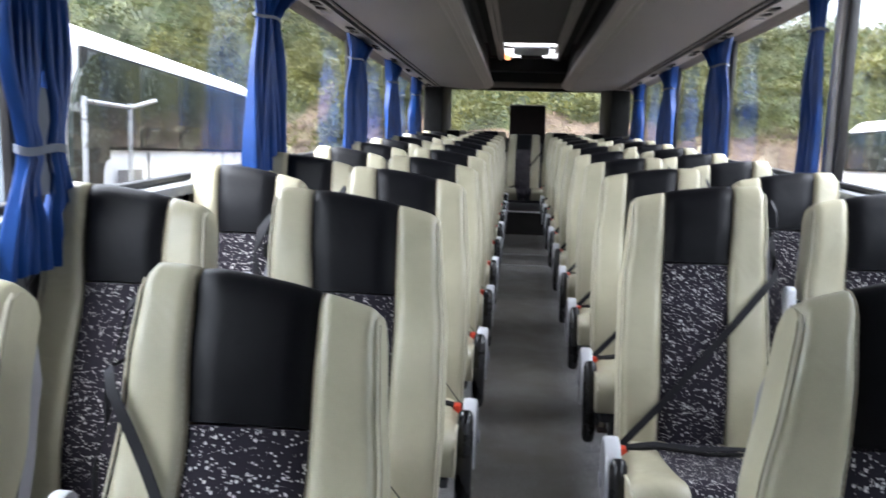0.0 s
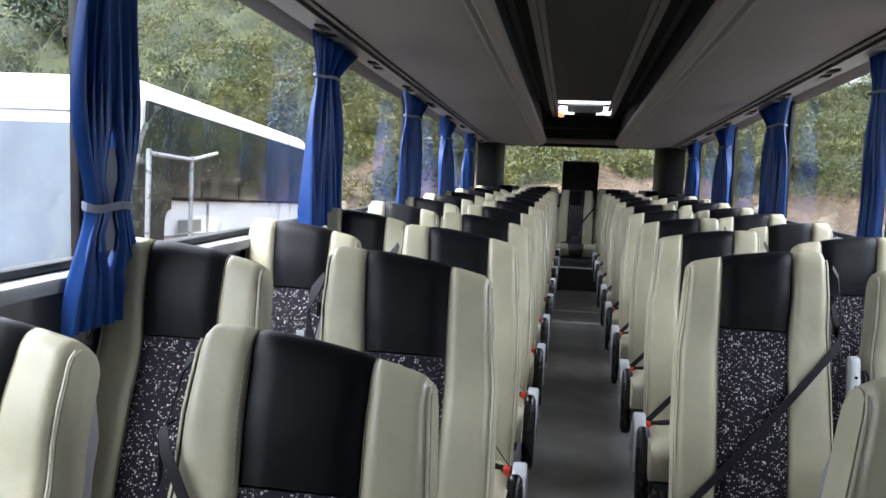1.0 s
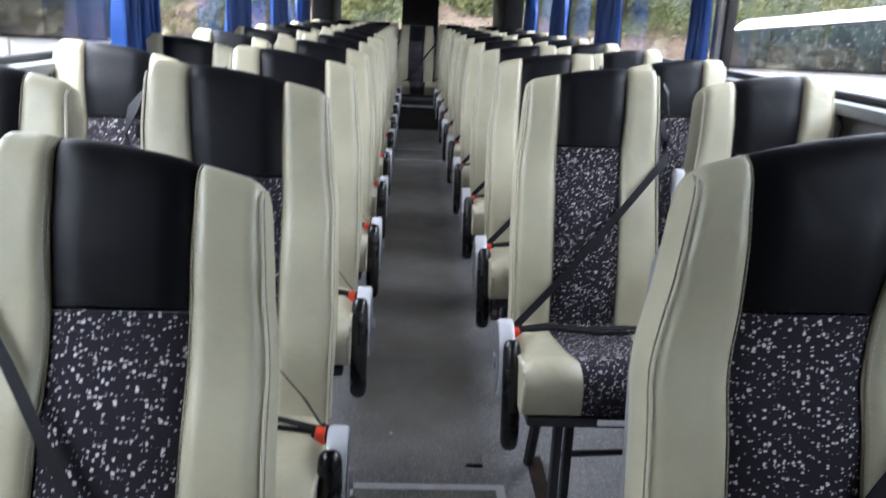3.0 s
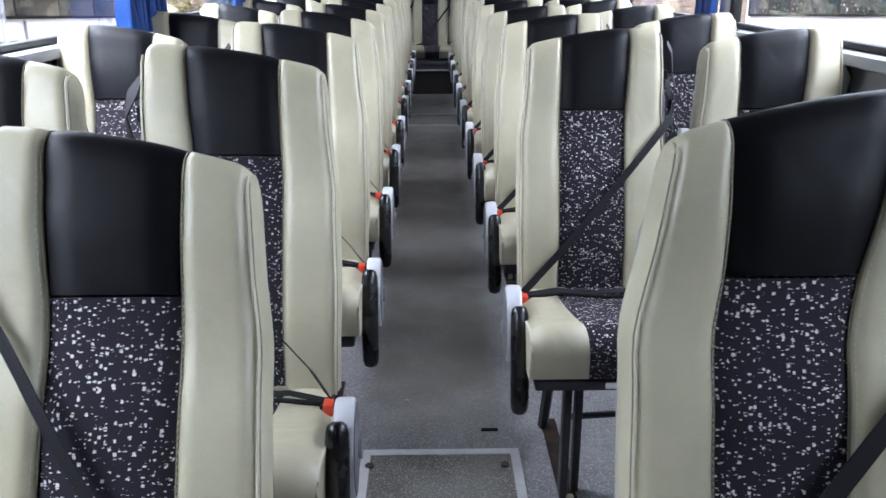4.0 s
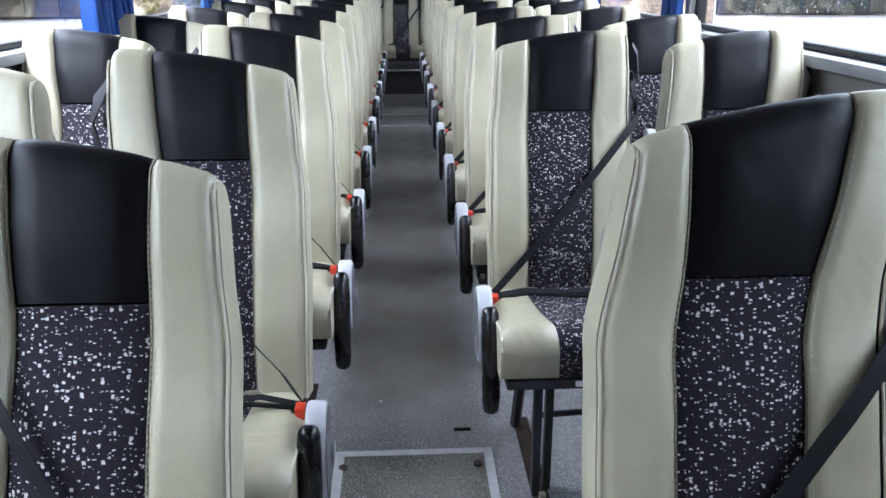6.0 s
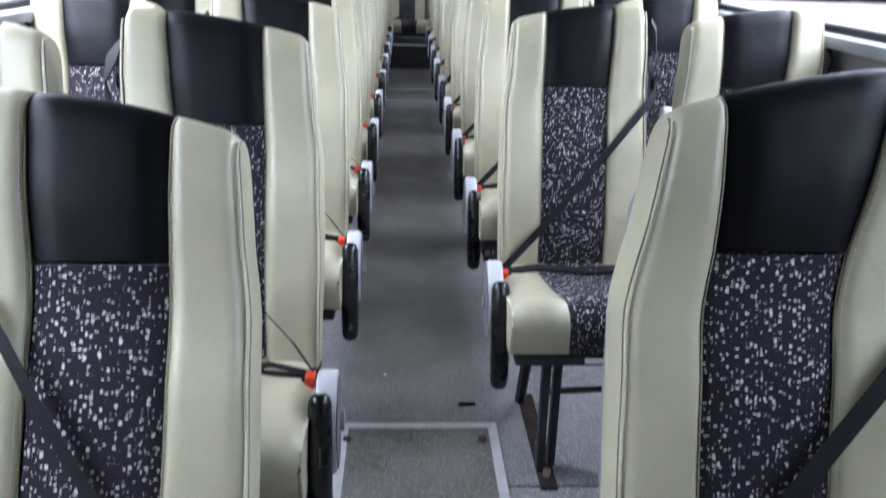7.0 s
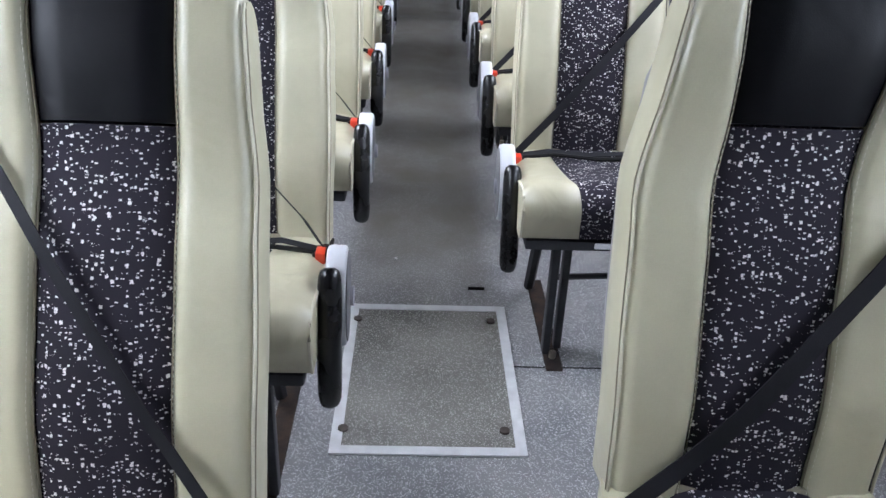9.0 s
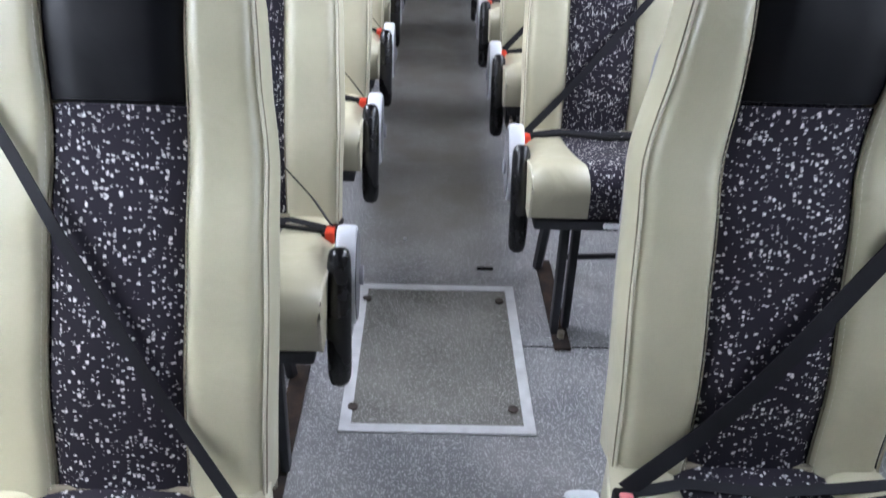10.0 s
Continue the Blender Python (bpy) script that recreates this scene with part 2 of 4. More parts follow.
M_LEAFDARK = mat("dark_green_leaves", (0.026, 0.050, 0.020), 0.6, vary=0.4, scale=0.6, fine=8, bump=0.0, tint=(0.07, 0.11, 0.045), island=True)
M_DRY = mat("dry_brown_scrub", (0.33, 0.24, 0.13), 0.8, vary=0.3, scale=0.7, fine=20, bump=0.0, tint=(0.17, 0.16, 0.07), island=True)
M_GROWTH = mat("low_green_growth", (0.022, 0.036, 0.012), 0.9, vary=0.5, scale=1.1, fine=26, bump=0.9, depth=0.08, tint=(0.070, 0.080, 0.026))
for leafy in (M_LEAF, M_LEAFPALE, M_LEAFDARK, M_DRY):
    # thin leaves let daylight through
    ln_, ll_ = leafy.node_tree.nodes, leafy.node_tree.links
    lp = ln_["Principled BSDF"]
    lt, lm = ln_.new("ShaderNodeBsdfTranslucent"), ln_.new("ShaderNodeMixShader")
    ll_.new(lp.inputs["Base Color"].links[0].from_socket, lt.inputs["Color"])
    lm.inputs[0].default_value = 0.42
    ll_.new(lp.outputs[0], lm.inputs[1])
    ll_.new(lt.outputs[0], lm.inputs[2])
    ll_.new(lm.outputs[0], ln_["Material Output"].inputs[0])
M_STEM = mat("pale_dry_stems", (0.24, 0.21, 0.10), 0.7, vary=0.3, scale=1.0, fine=20, bump=0.0, tint=(0.20, 0.24, 0.08), island=True)
M_BARK = mat("grey_bark", (0.12, 0.10, 0.08), 0.9, vary=0.3, fine=60, bump=0.5, depth=0.01)
M_ROCK = mat("brown_rock", (0.16, 0.12, 0.095), 0.9, vary=0.35, scale=3, fine=25, bump=0.7, depth=0.03, obj_random=0.25)


# ---- mesh tools ----
def mesh_of(bm, name, material, smooth=True):
    bmesh.ops.recalc_face_normals(bm, faces=bm.faces)
    me = bpy.data.meshes.new(name)
    bm.to_mesh(me)
    bm.free()
    me.materials.append(material)
    if smooth:
        me.polygons.foreach_set("use_smooth", [True] * len(me.polygons))
        me.set_sharp_from_angle(angle=radians(42))
    return me


def part(name, bm, material, parent, label="", smooth=True):
    ob = new(name, mesh_of(bm, name, material, smooth))
    ob.parent = parent
    if label:
        ob["label"] = label
    return ob


def thing(name, label, category, at=(0, 0, 0), group="", kind=""):
    ob = new(name)
    ob.empty_display_size = 0.1
    ob.location = at
    return tagged(ob, label, category, group, kind)


def solid(name, bm, material, label, category="", kind="", group="", smooth=True):
    return tagged(new(name, mesh_of(bm, name, material, smooth)), label, category, group, kind)


def box(x0, x1, y0, y1, z0, z1, bevel=0.0, seg=2, bm=None):
    bm = bm or bmesh.new()
    vs = [bm.verts.new((x, y, z)) for x in (x0, x1) for y in (y0, y1) for z in (z0, z1)]
    fs = [bm.faces.new([vs[i] for i in q]) for q in ((0, 1, 3, 2), (4, 6, 7, 5), (0, 4, 5, 1), (2, 3, 7, 6), (0, 2, 6, 4), (1, 5, 7, 3))]
    if bevel:
        es = list({e for f in fs for e in f.edges})
        bmesh.ops.bevel(bm, geom=es, offset=bevel, segments=seg, affect="EDGES", profile=0.5)
    return bm


def slab(front, rear, nu, nv, bm=None):
    """A closed skin between two surfaces front(u, v) and rear(u, v)."""
    bm = bm or bmesh.new()
    g = [[[bm.verts.new(f(i / nu, j / nv)) for j in range(nv + 1)] for i in range(nu + 1)] for f in (front, rear)]
    for i in range(nu):
        for j in range(nv):
            bm.faces.new((g[0][i][j], g[0][i + 1][j], g[0][i + 1][j + 1], g[0][i][j + 1]))
            bm.faces.new((g[1][i][j], g[1][i][j + 1], g[1][i + 1][j + 1], g[1][i + 1][j]))
    for i in range(nu):
        for j in (0, nv):
            bm.faces.new((g[0][i][j], g[0][i + 1][j], g[1][i + 1][j], g[1][i][j]))
    for j in range(nv):
        for i in (0, nu):
            bm.faces.new((g[0][i][j], g[0][i][j + 1], g[1][i][j + 1], g[1][i][j]))
    return bm


def tube(points, radius, sides=8, bm=None, flat=1.0, closed=False):
    """A round or flattened bar along points; radius may be a list."""
    bm = bm or bmesh.new()
    pts = [Vector(p) for p in points]
    rad = radius if isinstance(radius, (list, tuple)) else [radius] * len(pts)
    rings = []
    for i, p in enumerate(pts):
        a, b = pts[max(i - 1, 0)], pts[min(i + 1, len(pts) - 1)]
        if closed:
            a, b = pts[i - 1], pts[(i + 1) % len(pts)]
        d = (b - a).normalized()
        side = d.cross(Vector((0, 0, 1)))
        if side.length < 0.05:
            side = d.cross(Vector((0, 1, 0)))
        side.normalize()
        up = side.cross(d)
        rings.append([bm.verts.new(p + rad[i] * (math.cos(k * math.tau / sides) * side + flat * math.sin(k * math.tau / sides) * up))
                      for k in range(sides)])
    n = len(rings)
    for i in range(n if closed else n - 1):
        r0, r1 = rings[i], rings[(i + 1) % n]
        for k in range(sides):
            bm.faces.new((r0[k], r0[(k + 1) % sides], r1[(k + 1) % sides], r1[k]))
    if not closed:
        bm.faces.new(rings[0])
        bm.faces.new(rings[-1][::-1])
    return bm


def strap(points, width, across, thick=0.0025, bm=None):
    """Flat webbing along points; across: the direction of its width, one for all points or one each."""
    bm = bm or bmesh.new()
    rings = []
    pts = [Vector(p) for p in points]
    for i, p in enumerate(pts):
        w = Vector(across[i] if isinstance(across[0], (tuple, list, Vector)) else across).normalized() * width / 2
        d = (pts[min(i + 1, len(pts) - 1)] - pts[max(i - 1, 0)]).normalized()
        nrm = w.cross(d).normalized() * thick / 2
        rings.append([bm.verts.new(p + q) for q in (w + nrm, w - nrm, -w - nrm, -w + nrm)])
    for r0, r1 in zip(rings, rings[1:]):
        for k in range(4):
            bm.faces.new((r0[k], r0[(k + 1) % 4], r1[(k + 1) % 4], r1[k]))
    bm.faces.new(rings[0])
    bm.faces.new(rings[-1][::-1])
    return bm


def extrude_yz(outline, x0, x1, bevel=0.0, bm=None):
    """A plate with an outline in the y-z plane, from x0 to x1."""
    bm = bm or bmesh.new()
    a = [bm.verts.new((x0, y, z)) for y, z in outline]
    b = [bm.verts.new((x1, y, z)) for y, z in outline]
    n = len(a)
    fs = [bm.faces.new(a), bm.faces.new(b[::-1])]
    fs += [bm.faces.new((a[i], a[(i + 1) % n], b[(i + 1) % n], b[i])) for i in range(n)]
    if bevel:
        es = list(set(fs[0].edges) | set(fs[1].edges))
        bmesh.ops.bevel(bm, geom=es, offset=bevel, segments=2, affect="EDGES", profile=0.5)
    return bm


def extrude_y(outline, ends, bm=None):
    """Sweeps an x-z outline along y; ends: rows of (y, function of (x, z) giving the placed (x, z))."""
    bm = bm or bmesh.new()
    rings = [[bm.verts.new((f(x, z)[0], y, f(x, z)[1])) for x, z in outline] for y, f in ends]
    n = len(outline)
    for r0, r1 in zip(rings, rings[1:]):
        for i in range(n):
            bm.faces.new((r0[i], r0[(i + 1) % n], r1[(i + 1) % n], r1[i]))
    bm.faces.new(rings[0])
    bm.faces.new(rings[-1][::-1])
    return bm


def disc(center, axis, radius, depth, sides=16, bm=None):
    bm = bm or bmesh.new()
    a = Vector(axis).normalized()
    c = Vector(center)
    return tube([c - a * depth / 2, c - a * depth / 2 + a * depth * 0.001, c + a * depth * 0.85, c + a * depth / 2],
                [radius, radius, radius, radius * 0.85], sides, bm)


def curve_at(knots, t):
    """Smooth value at t through knots (t, value)."""
    for (t0, a), (t1, b) in zip(knots, knots[1:]):
        if t <= t1:
            f = max(0.0, (t - t0) / (t1 - t0))
            f = f * f * (3 - 2 * f)
            return a + (b - a) * f
    return knots[-1][1]


# ---- the coach body ----
XW = 1.16            # inner face of the side walls
YF, YR = -1.6, 10.75  # front and rear ends
SILL, FALL, ROOF_Y = 1.09, 0.038, 2.716   # window sill height; the roof line drops towards the rear, its heights hold at ROOF_Y


def roof_z(z, y):
    """Height of a roof-line part at y; heights are given for ROOF_Y."""
    return z - FALL * (y - ROOF_Y)


floor = solid("floor", box(-XW - 0.06, XW + 0.06, YF, 9.3, -0.08, 0.0), M_FLOOR,
              "speckled grey vinyl coach floor, worn along the aisle", "floor", "structure", smooth=False)
platform = solid("rear_platform", box(-XW, XW, 9.3, YR, -0.08, 0.26, 0.006), M_CEIL,
                 "raised dark vinyl platform under the rear bench", "floor", "structure")
solid("trim", box(-0.24, 0.28, 9.285, 9.325, 0.255, 0.268, 0.003), M_ALU, "pale metal edging on the rear step", "trim", "structure")
for yy in (7.33, 7.92):
    solid("floor_trim", box(-0.22, 0.25, yy - 0.012, yy + 0.012, -0.002, 0.004, 0.001), M_ALU,
          "thin metal joint strip across the aisle floor", "trim", "structure")

# inspection hatch in the aisle floor
hatch = thing("floor_hatch", "grey vinyl floor hatch in a pale metal frame", "hatch", (0, 0, 0))
HX0, HX1, HY0, HY1, HW = -0.212, 0.236, 1.505, 2.135, 0.026
for pts in (((HX0, HY0), (HX1, HY0), (HX1 - HW, HY0 + HW), (HX0 + HW, HY0 + HW)),
            ((HX1, HY0), (HX1, HY1), (HX1 - HW, HY1 - HW), (HX1 - HW, HY0 + HW)),
            ((HX1, HY1), (HX0, HY1), (HX0 + HW, HY1 - HW), (HX1 - HW, HY1 - HW)),
            ((HX0, HY1), (HX0, HY0), (HX0 + HW, HY0 + HW), (HX0 + HW, HY1 - HW))):
    bm = bmesh.new()
    lo = [bm.verts.new((x, y, 0.0005)) for x, y in pts]
    hi = [bm.verts.new((x, y, 0.006)) for x, y in pts]
    bm.faces.new(lo)
    bm.faces.new(hi)
    for i in range(4):
        bm.faces.new((lo[i], lo[(i + 1) % 4], hi[(i + 1) % 4], hi[i]))
    part("frame_strip", bm, M_ALU, hatch, "pale aluminium edging strip", smooth=False)
part("hatch_panel", box(HX0 + HW, HX1 - HW, HY0 + HW, HY1 - HW, -0.004, 0.0035), M_HATCH, hatch)
for sx in (-0.186, 0.19):
    for sy in (1.588, 2.055):
        part("screw", disc((sx, sy, 0.0045), (0, 0, 1), 0.012, 0.005, 14), M_SCREW, hatch, "dull brown countersunk screw")
# small scraps on the floor
solid("floor_stud", disc((-0.09, 2.42, 0.001), (0, 0, 1), 0.005, 0.004, 10), M_ALU, "tiny pale stud pressed into the vinyl floor", "stud")
solid("strap_scrap", box(0.135, 0.185, 2.235, 2.247, 0.0, 0.006, 0.002), M_DARK, "short black scrap of strap lying on the floor", "scrap")
solid("floor_joint", box(0.236, XW, 1.845, 1.849, -0.002, 0.0012), M_DARK, "dark joint line across the vinyl floor", "trim", "structure")


def side_wall(s, name):
    # lower panel, ledge and outer skin under the windows
    solid(name, box(min(s * XW, s * (XW + 0.09)), max(s * XW, s * (XW + 0.09)), YF, YR, -1.0, SILL - 0.035), M_SIDE,
          "grey laminate side wall panel under the windows", "wall", "structure")
    a, b = sorted((s * (XW - 0.045), s * (XW + 0.085)))
    solid("window_sill", box(a, b, YF, YR - 0.05, SILL - 0.034, SILL, 0.008), M_SILL,
          "pale grey plastic ledge under the coach windows", "sill", "structure")
    a, b = sorted((s * (XW + 0.01), s * (XW + 0.05)))
    solid("window_seal", box(a, b, YF, YR - 0.05, SILL + 0.001, SILL + 0.022, 0.006), M_TRIMBLACK,
          "black rubber seal along the window bottom", "trim", "structure")
    a, b = sorted((s * (XW - 0.06), s * (XW - 0.003)))
    solid("heater_duct", box(a, b, YF, 9.25, 0.03, 0.16, 0.015), M_SIDE, "grey heating duct along the wall foot", "trim", "structure")
    # header above the windows
    bm = extrude_y([(s * (XW - 0.02), 0.0), (s * (XW + 0.09), 0.0), (s * (XW + 0.09), 0.5), (s * (XW - 0.02), 0.5)],
                   [(YF, lambda x, z: (x, z + roof_z(1.90, YF))), (YR, lambda x, z: (x, z + roof_z(1.90, YR)))])
    solid("window_header", bm, M_TRIMBLACK, "black header above the coach windows", "wall", "structure", smooth=False)


side_wall(-1, "wall_left")
side_wall(1, "wall_right")


def window(s, y0, y1, name):
    """One bonded pane with its rubber edge."""
    w = thing(name, "large fixed coach window with a black rubber edge", "window", (s * (XW + 0.035), (y0 + y1) / 2, SILL + 0.02), kind="structure")
    oy, oz, h = (y1 - y0) / 2, SILL + 0.02, 0.0
    ztop0, ztop1 = roof_z(1.905, y0) - oz, roof_z(1.905, y1) - oz

    def face(x):
        return lambda u, v: (x, -oy + u * 2 * oy, v * (ztop0 + (ztop1 - ztop0) * u))
    p = part("pane", slab(face(-0.003), face(0.003), 1, 1), M_GLASS, w, smooth=False)
    p.visible_shadow = False
    for yy in (-oy, oy):
        zt = ztop0 if yy < 0 else ztop1
        part("rubber_edge", box(-0.012, 0.012, yy - 0.014, yy + 0.014, 0, zt, 0.004), M_TRIMBLACK, w)


def pillar(s, y, wide, material, label):
    a, b = sorted((s * (XW - 0.008), s * (XW + 0.03)))
    top = roof_z(1.92, y)
    solid("window_pillar", box(a, b, y - wide / 2, y + wide / 2, SILL, top, 0.012), material, label, "pillar", "structure")


LEFT_PILLARS = (0.1, 1.845, 3.72, 5.42, 7.05, 8.62)
RIGHT_PILLARS = (-0.15, 1.66, 3.46, 5.22, 6.86, 8.60)
for s, ys in ((-1, LEFT_PILLARS), (1, RIGHT_PILLARS)):
    for i, (a, b) in enumerate(zip((YF,) + ys, ys + (9.45,))):
        window(s, a + 0.045, b - 0.045, "window_%d" % (i + 1 + (6 if s > 0 else 0)))
    for i, y in enumerate(ys):
        if s > 0 and i == 2:
            pillar(s, y, 0.075, M_PILLAR, "pale grey window pillar trim with a dark edge")
            a, b = sorted((s * (XW + 0.008), s * (XW + 0.045)))
            solid("pillar_edge", box(a, b, y - 0.075, y - 0.040, SILL, roof_z(1.92, y), 0.004), M_TRIMBLACK,
                  "black rubber strip beside the pillar", "trim", "structure")
        else:
            pillar(s, y, 0.07, M_TRIMBLACK, "black window pillar between two panes")

# rear wall, rear window and its dark side panels
solid("wall_rear", box(-XW - 0.09, XW + 0.09, YR, YR + 0.08, -1.0, 1.06), M_SIDE, "dark wall under the rear window", "wall", "structure")
solid("rear_header", box(-XW - 0.09, XW + 0.09, YR - 0.02, YR + 0.08, 1.66, 2.25), M_DARK, "black header above the rear window", "wall", "structure")
for s in (-1, 1):
    a, b = sorted((s * 0.955, s * (XW + 0.02)))
    solid("rear_pillar", box(a, b, 9.5, YR + 0.04, 0.9, 1.78, 0.03), M_DARK, "dark rear corner panel beside the rear window", "pillar", "structure")
rw = thing("window_rear", "wide rear coach window", "window", (0, YR + 0.02, 1.06), kind="structure")
rp = part("pane", box(-0.97, 0.97, -0.004, 0.004, 0.0, 0.62), M_GLASS, rw, smooth=False)
rp.visible_shadow = False
panel = thing("rear_window_panel", "dark brown panel with a pale top edge on the rear window", "panel", (0.03, YR - 0.06, 1.0))
part("board", box(-0.225, 0.235, -0.02, 0.03, 0.0, 0.475, 0.01), M_BROWN, panel)
part("top_edge", box(-0.23, 0.24, -0.024, 0.034, 0.476, 0.487, 0.003), M_SILL, panel, "thin pale top edging")

# unseen front end closing the coach behind the viewer; low slot limits front light
solid("wall_front", box(-XW - 0.09, XW + 0.09, YF - 0.1, YF, -1.0, 0.52), M_SIDE, "unseen dark wall closing the coach front, limits front light", "wall", "structure")
wf = thing("window_front", "unseen low window slot that sets the front light", "window", (0, YF - 0.05, 0.52), kind="structure")
fp = part("pane", box(-XW, XW, -0.004, 0.004, 0.0, 0.22), M_GLASS, wf, smooth=False)
fp.visible_shadow = False


# header and side panels are unseen, added to keep front light off the seats
solid("front_header", box(-XW - 0.09, XW + 0.09, YF - 0.1, YF, 0.74, 2.42), M_DARK, "unseen dark panel that blocks light from the front", "wall", "structure")
for s in (-1, 1):
    a, b = sorted((s * (XW - 0.01), s * (XW + 0.07)))
    solid("front_side_panel", box(a, b, YF, 0.05, SILL, 2.2), M_SIDE, "unseen plain panel that blocks light from the front side windows", "wall", "structure")


# ---- ceiling and luggage racks ----
def skewed(y):
    """Places a roof-line outline at y."""
    def f(x, z):
        return (x, roof_z(z, y))
    return f


def rack(s):
    y0, y1 = YF, 8.9
    r = thing("luggage_rack", "long mauve-grey luggage rack with a padded underside", "rack", (0, 0, 0), "luggage racks")
    XI = 0.365
    # underside from the window to the aisle lip, heights given at ROOF_Y
    under = [(1.13, 1.895), (0.985, 1.865), (0.93, 1.872), (0.75, 1.855), (0.55, 1.845), (0.44, 1.852), (XI, 1.885)]
    lip = [(XI - 0.005, 1.915), (XI + 0.02, 1.96), (XI + 0.05, 2.20)]

    def strip(name, pts, thick, material, label="", ya=y0, yb=y1):
        out = [(s * x, z) for x, z in pts] + [(s * (x + 0.004), z + thick) for x, z in reversed(pts)]
        ends = [(float(y), skewed(float(y))) for y in np.linspace(ya, yb, 9)]
        return part(name, extrude_y(out, ends), material, r, label)
    strip("service_panel", under[:2], 0.012, M_SERVICE, "grey service strip with small lamps and vents")
    strip("seam_groove", [(0.984, 1.872), (0.932, 1.878)], 0.01, M_DARK, "dark seam groove")
    strip("padding", under[2:6], 0.015, M_RACK, "mauve-grey padded underside")
    strip("aisle_lip", [under[5], (0.40, 1.862), under[6]] + lip[:2], 0.012, M_RACKTRIM, "glossy rounded edge trim")
    for bx_, bz_, rad in ((0.432, 1.852, 0.006), (0.404, 1.858, 0.005), (0.372, 1.905, 0.006), (0.948, 1.868, 0.006)):
        line = []
        for yb_ in np.linspace(y0, y1, 12):
            px_, pz_ = skewed(float(yb_))(s * bx_, bz_)
            line.append((px_, float(yb_), pz_))
        part("lip_bead", tube(line, rad, 6), M_RACKTRIM, r, "thin glossy bead along the edge trim")
    strip("back_panel", lip[1:], 0.012, M_DARK)
    part("end_cap", extrude_y([(s * x, z) for x, z in under + [(XI + 0.05, 2.1), (1.13, 2.1)]],
                              [(y1 - 0.002, lambda x, z: (x, roof_z(z, y1))), (y1 + 0.02, lambda x, z: (x, roof_z(z, y1)))]),
         M_RACK, r)
    # cross joint in the padding near the rear
    for yj in (7.25,):
        pts = [(s * x, z - 0.002) for x, z in under[2:6]]
        bm = bmesh.new()
        for (xa, za), (xb, zb) in zip(pts, pts[1:]):
            d = roof_z(0, yj)
            bm.faces.new([bm.verts.new(p) for p in ((xa, yj, za + d), (xb, yj, zb + d), (xb, yj + 0.012, zb + d), (xa, yj + 0.012, za + d))])
        part("joint", bm, M_DARK, r, "dark joint across the padding", smooth=False)
    # service sets: a lamp, a vent and a switch over every row
    for k in range(11):
        yy = 0.7 + 0.8 * k
        d = roof_z(0, yy)
        for dy, dx, w, m, nm in ((0.0, 1.03, 0.045, M_DARK, "air_vent"), (0.16, 1.045, 0.03, M_DARK, "reading_lamp"), (0.30, 1.055, 0.022, M_SILL, "call_button")):
            zz = 1.865 + (dx - 0.985) / 0.145 * 0.03 + roof_z(0, yy + dy)
            part(nm, box(s * dx - 0.022, s * dx + 0.022, yy + dy - w, yy + dy + w, zz - 0.007, zz + 0.006, 0.003), m, r)
    return r


rack(-1)
rack(1)

# ceiling between the racks, one mesh with its ribs
bm = bmesh.new()
for (x0, x1, z0, z1) in ((-0.42, 0.42, 2.16, 2.19),):
    extrude_y([(x0, z0), (x1, z0), (x1, z1), (x0, z1)], [(YF, skewed(YF)), (7.5, skewed(7.5))], bm)
box(-0.42, 0.42, 7.5, 8.46, 2.20, 2.23, bm=bm)
box(-0.42, 0.42, 7.47, 7.5, 1.99, 2.23, bm=bm)
for xr in (-0.14, -0.09, 0.02, 0.05, 0.16):
    extrude_y([(xr - 0.005, 2.15), (xr + 0.005, 2.15), (xr + 0.005, 2.165), (xr - 0.005, 2.165)],
              [(YF, skewed(YF)), (7.4, skewed(7.4))], bm)
solid("ceiling", bm, M_CEIL, "dark ribbed ceiling liner between the luggage racks", "ceiling", "structure", smooth=False)
for s in (-1, 1):
    for xa, xb, z, m in ((0.235, 0.262, 2.135, M_RACKTRIM), (0.268, 0.305, 2.125, M_RACKTRIM), (0.31, 0.372, 2.15, M_DARK)):
        bm = extrude_y([(s * xa, z), (s * xb, z), (s * xb, z + 0.03), (s * xa, z + 0.03)],
                       [(YF, skewed(YF)), (8.6, skewed(8.6))])
        solid("ceiling_trim", bm, m, "long moulded trim strip along the ceiling edge", "trim", "structure")
for a, b, z, m, lab in ((8.45, 8.62, 1.92, M_BROWN, "brown cross panel behind the roof hatch"), (8.62, 9.0, 1.80, M_DARK, "black cross beam at the rear ceiling"),
                        (9.0, YR, 1.70, M_DARK, "black rear ceiling panel")):
    solid("ceiling_beam", box(-0.45 if b < 9.2 else -XW, 0.45 if b < 9.2 else XW, a, b, z, 2.15, 0.01), m, lab, "ceiling", "structure")
solid("roof_skin", box(-XW - 0.09, XW + 0.09, YF - 0.1, YR + 0.08, 2.42, 2.46), M_WHITE, "white outer roof of the coach", "roof", "structure")

lamp = thing("roof_hatch", "white roof hatch with bright daylight slots in a pale frame", "hatch", (0.02, 7.72, 2.03))
lamp.rotation_euler = (radians(-10.5), 0, 0)
part("frame", box(-0.27, 0.27, -0.10, 0.62, 0.0, 0.03, 0.008), M_BROWN, lamp)
part("diffuser", box(-0.25, 0.25, -0.07, 0.12, -0.03, -0.002, 0.006), M_LAMP, lamp, "bright white translucent slot")
part("diffuser", box(-0.25, -0.10, 0.30, 0.52, -0.03, -0.002, 0.006), M_LAMP, lamp, "bright white translucent slot")
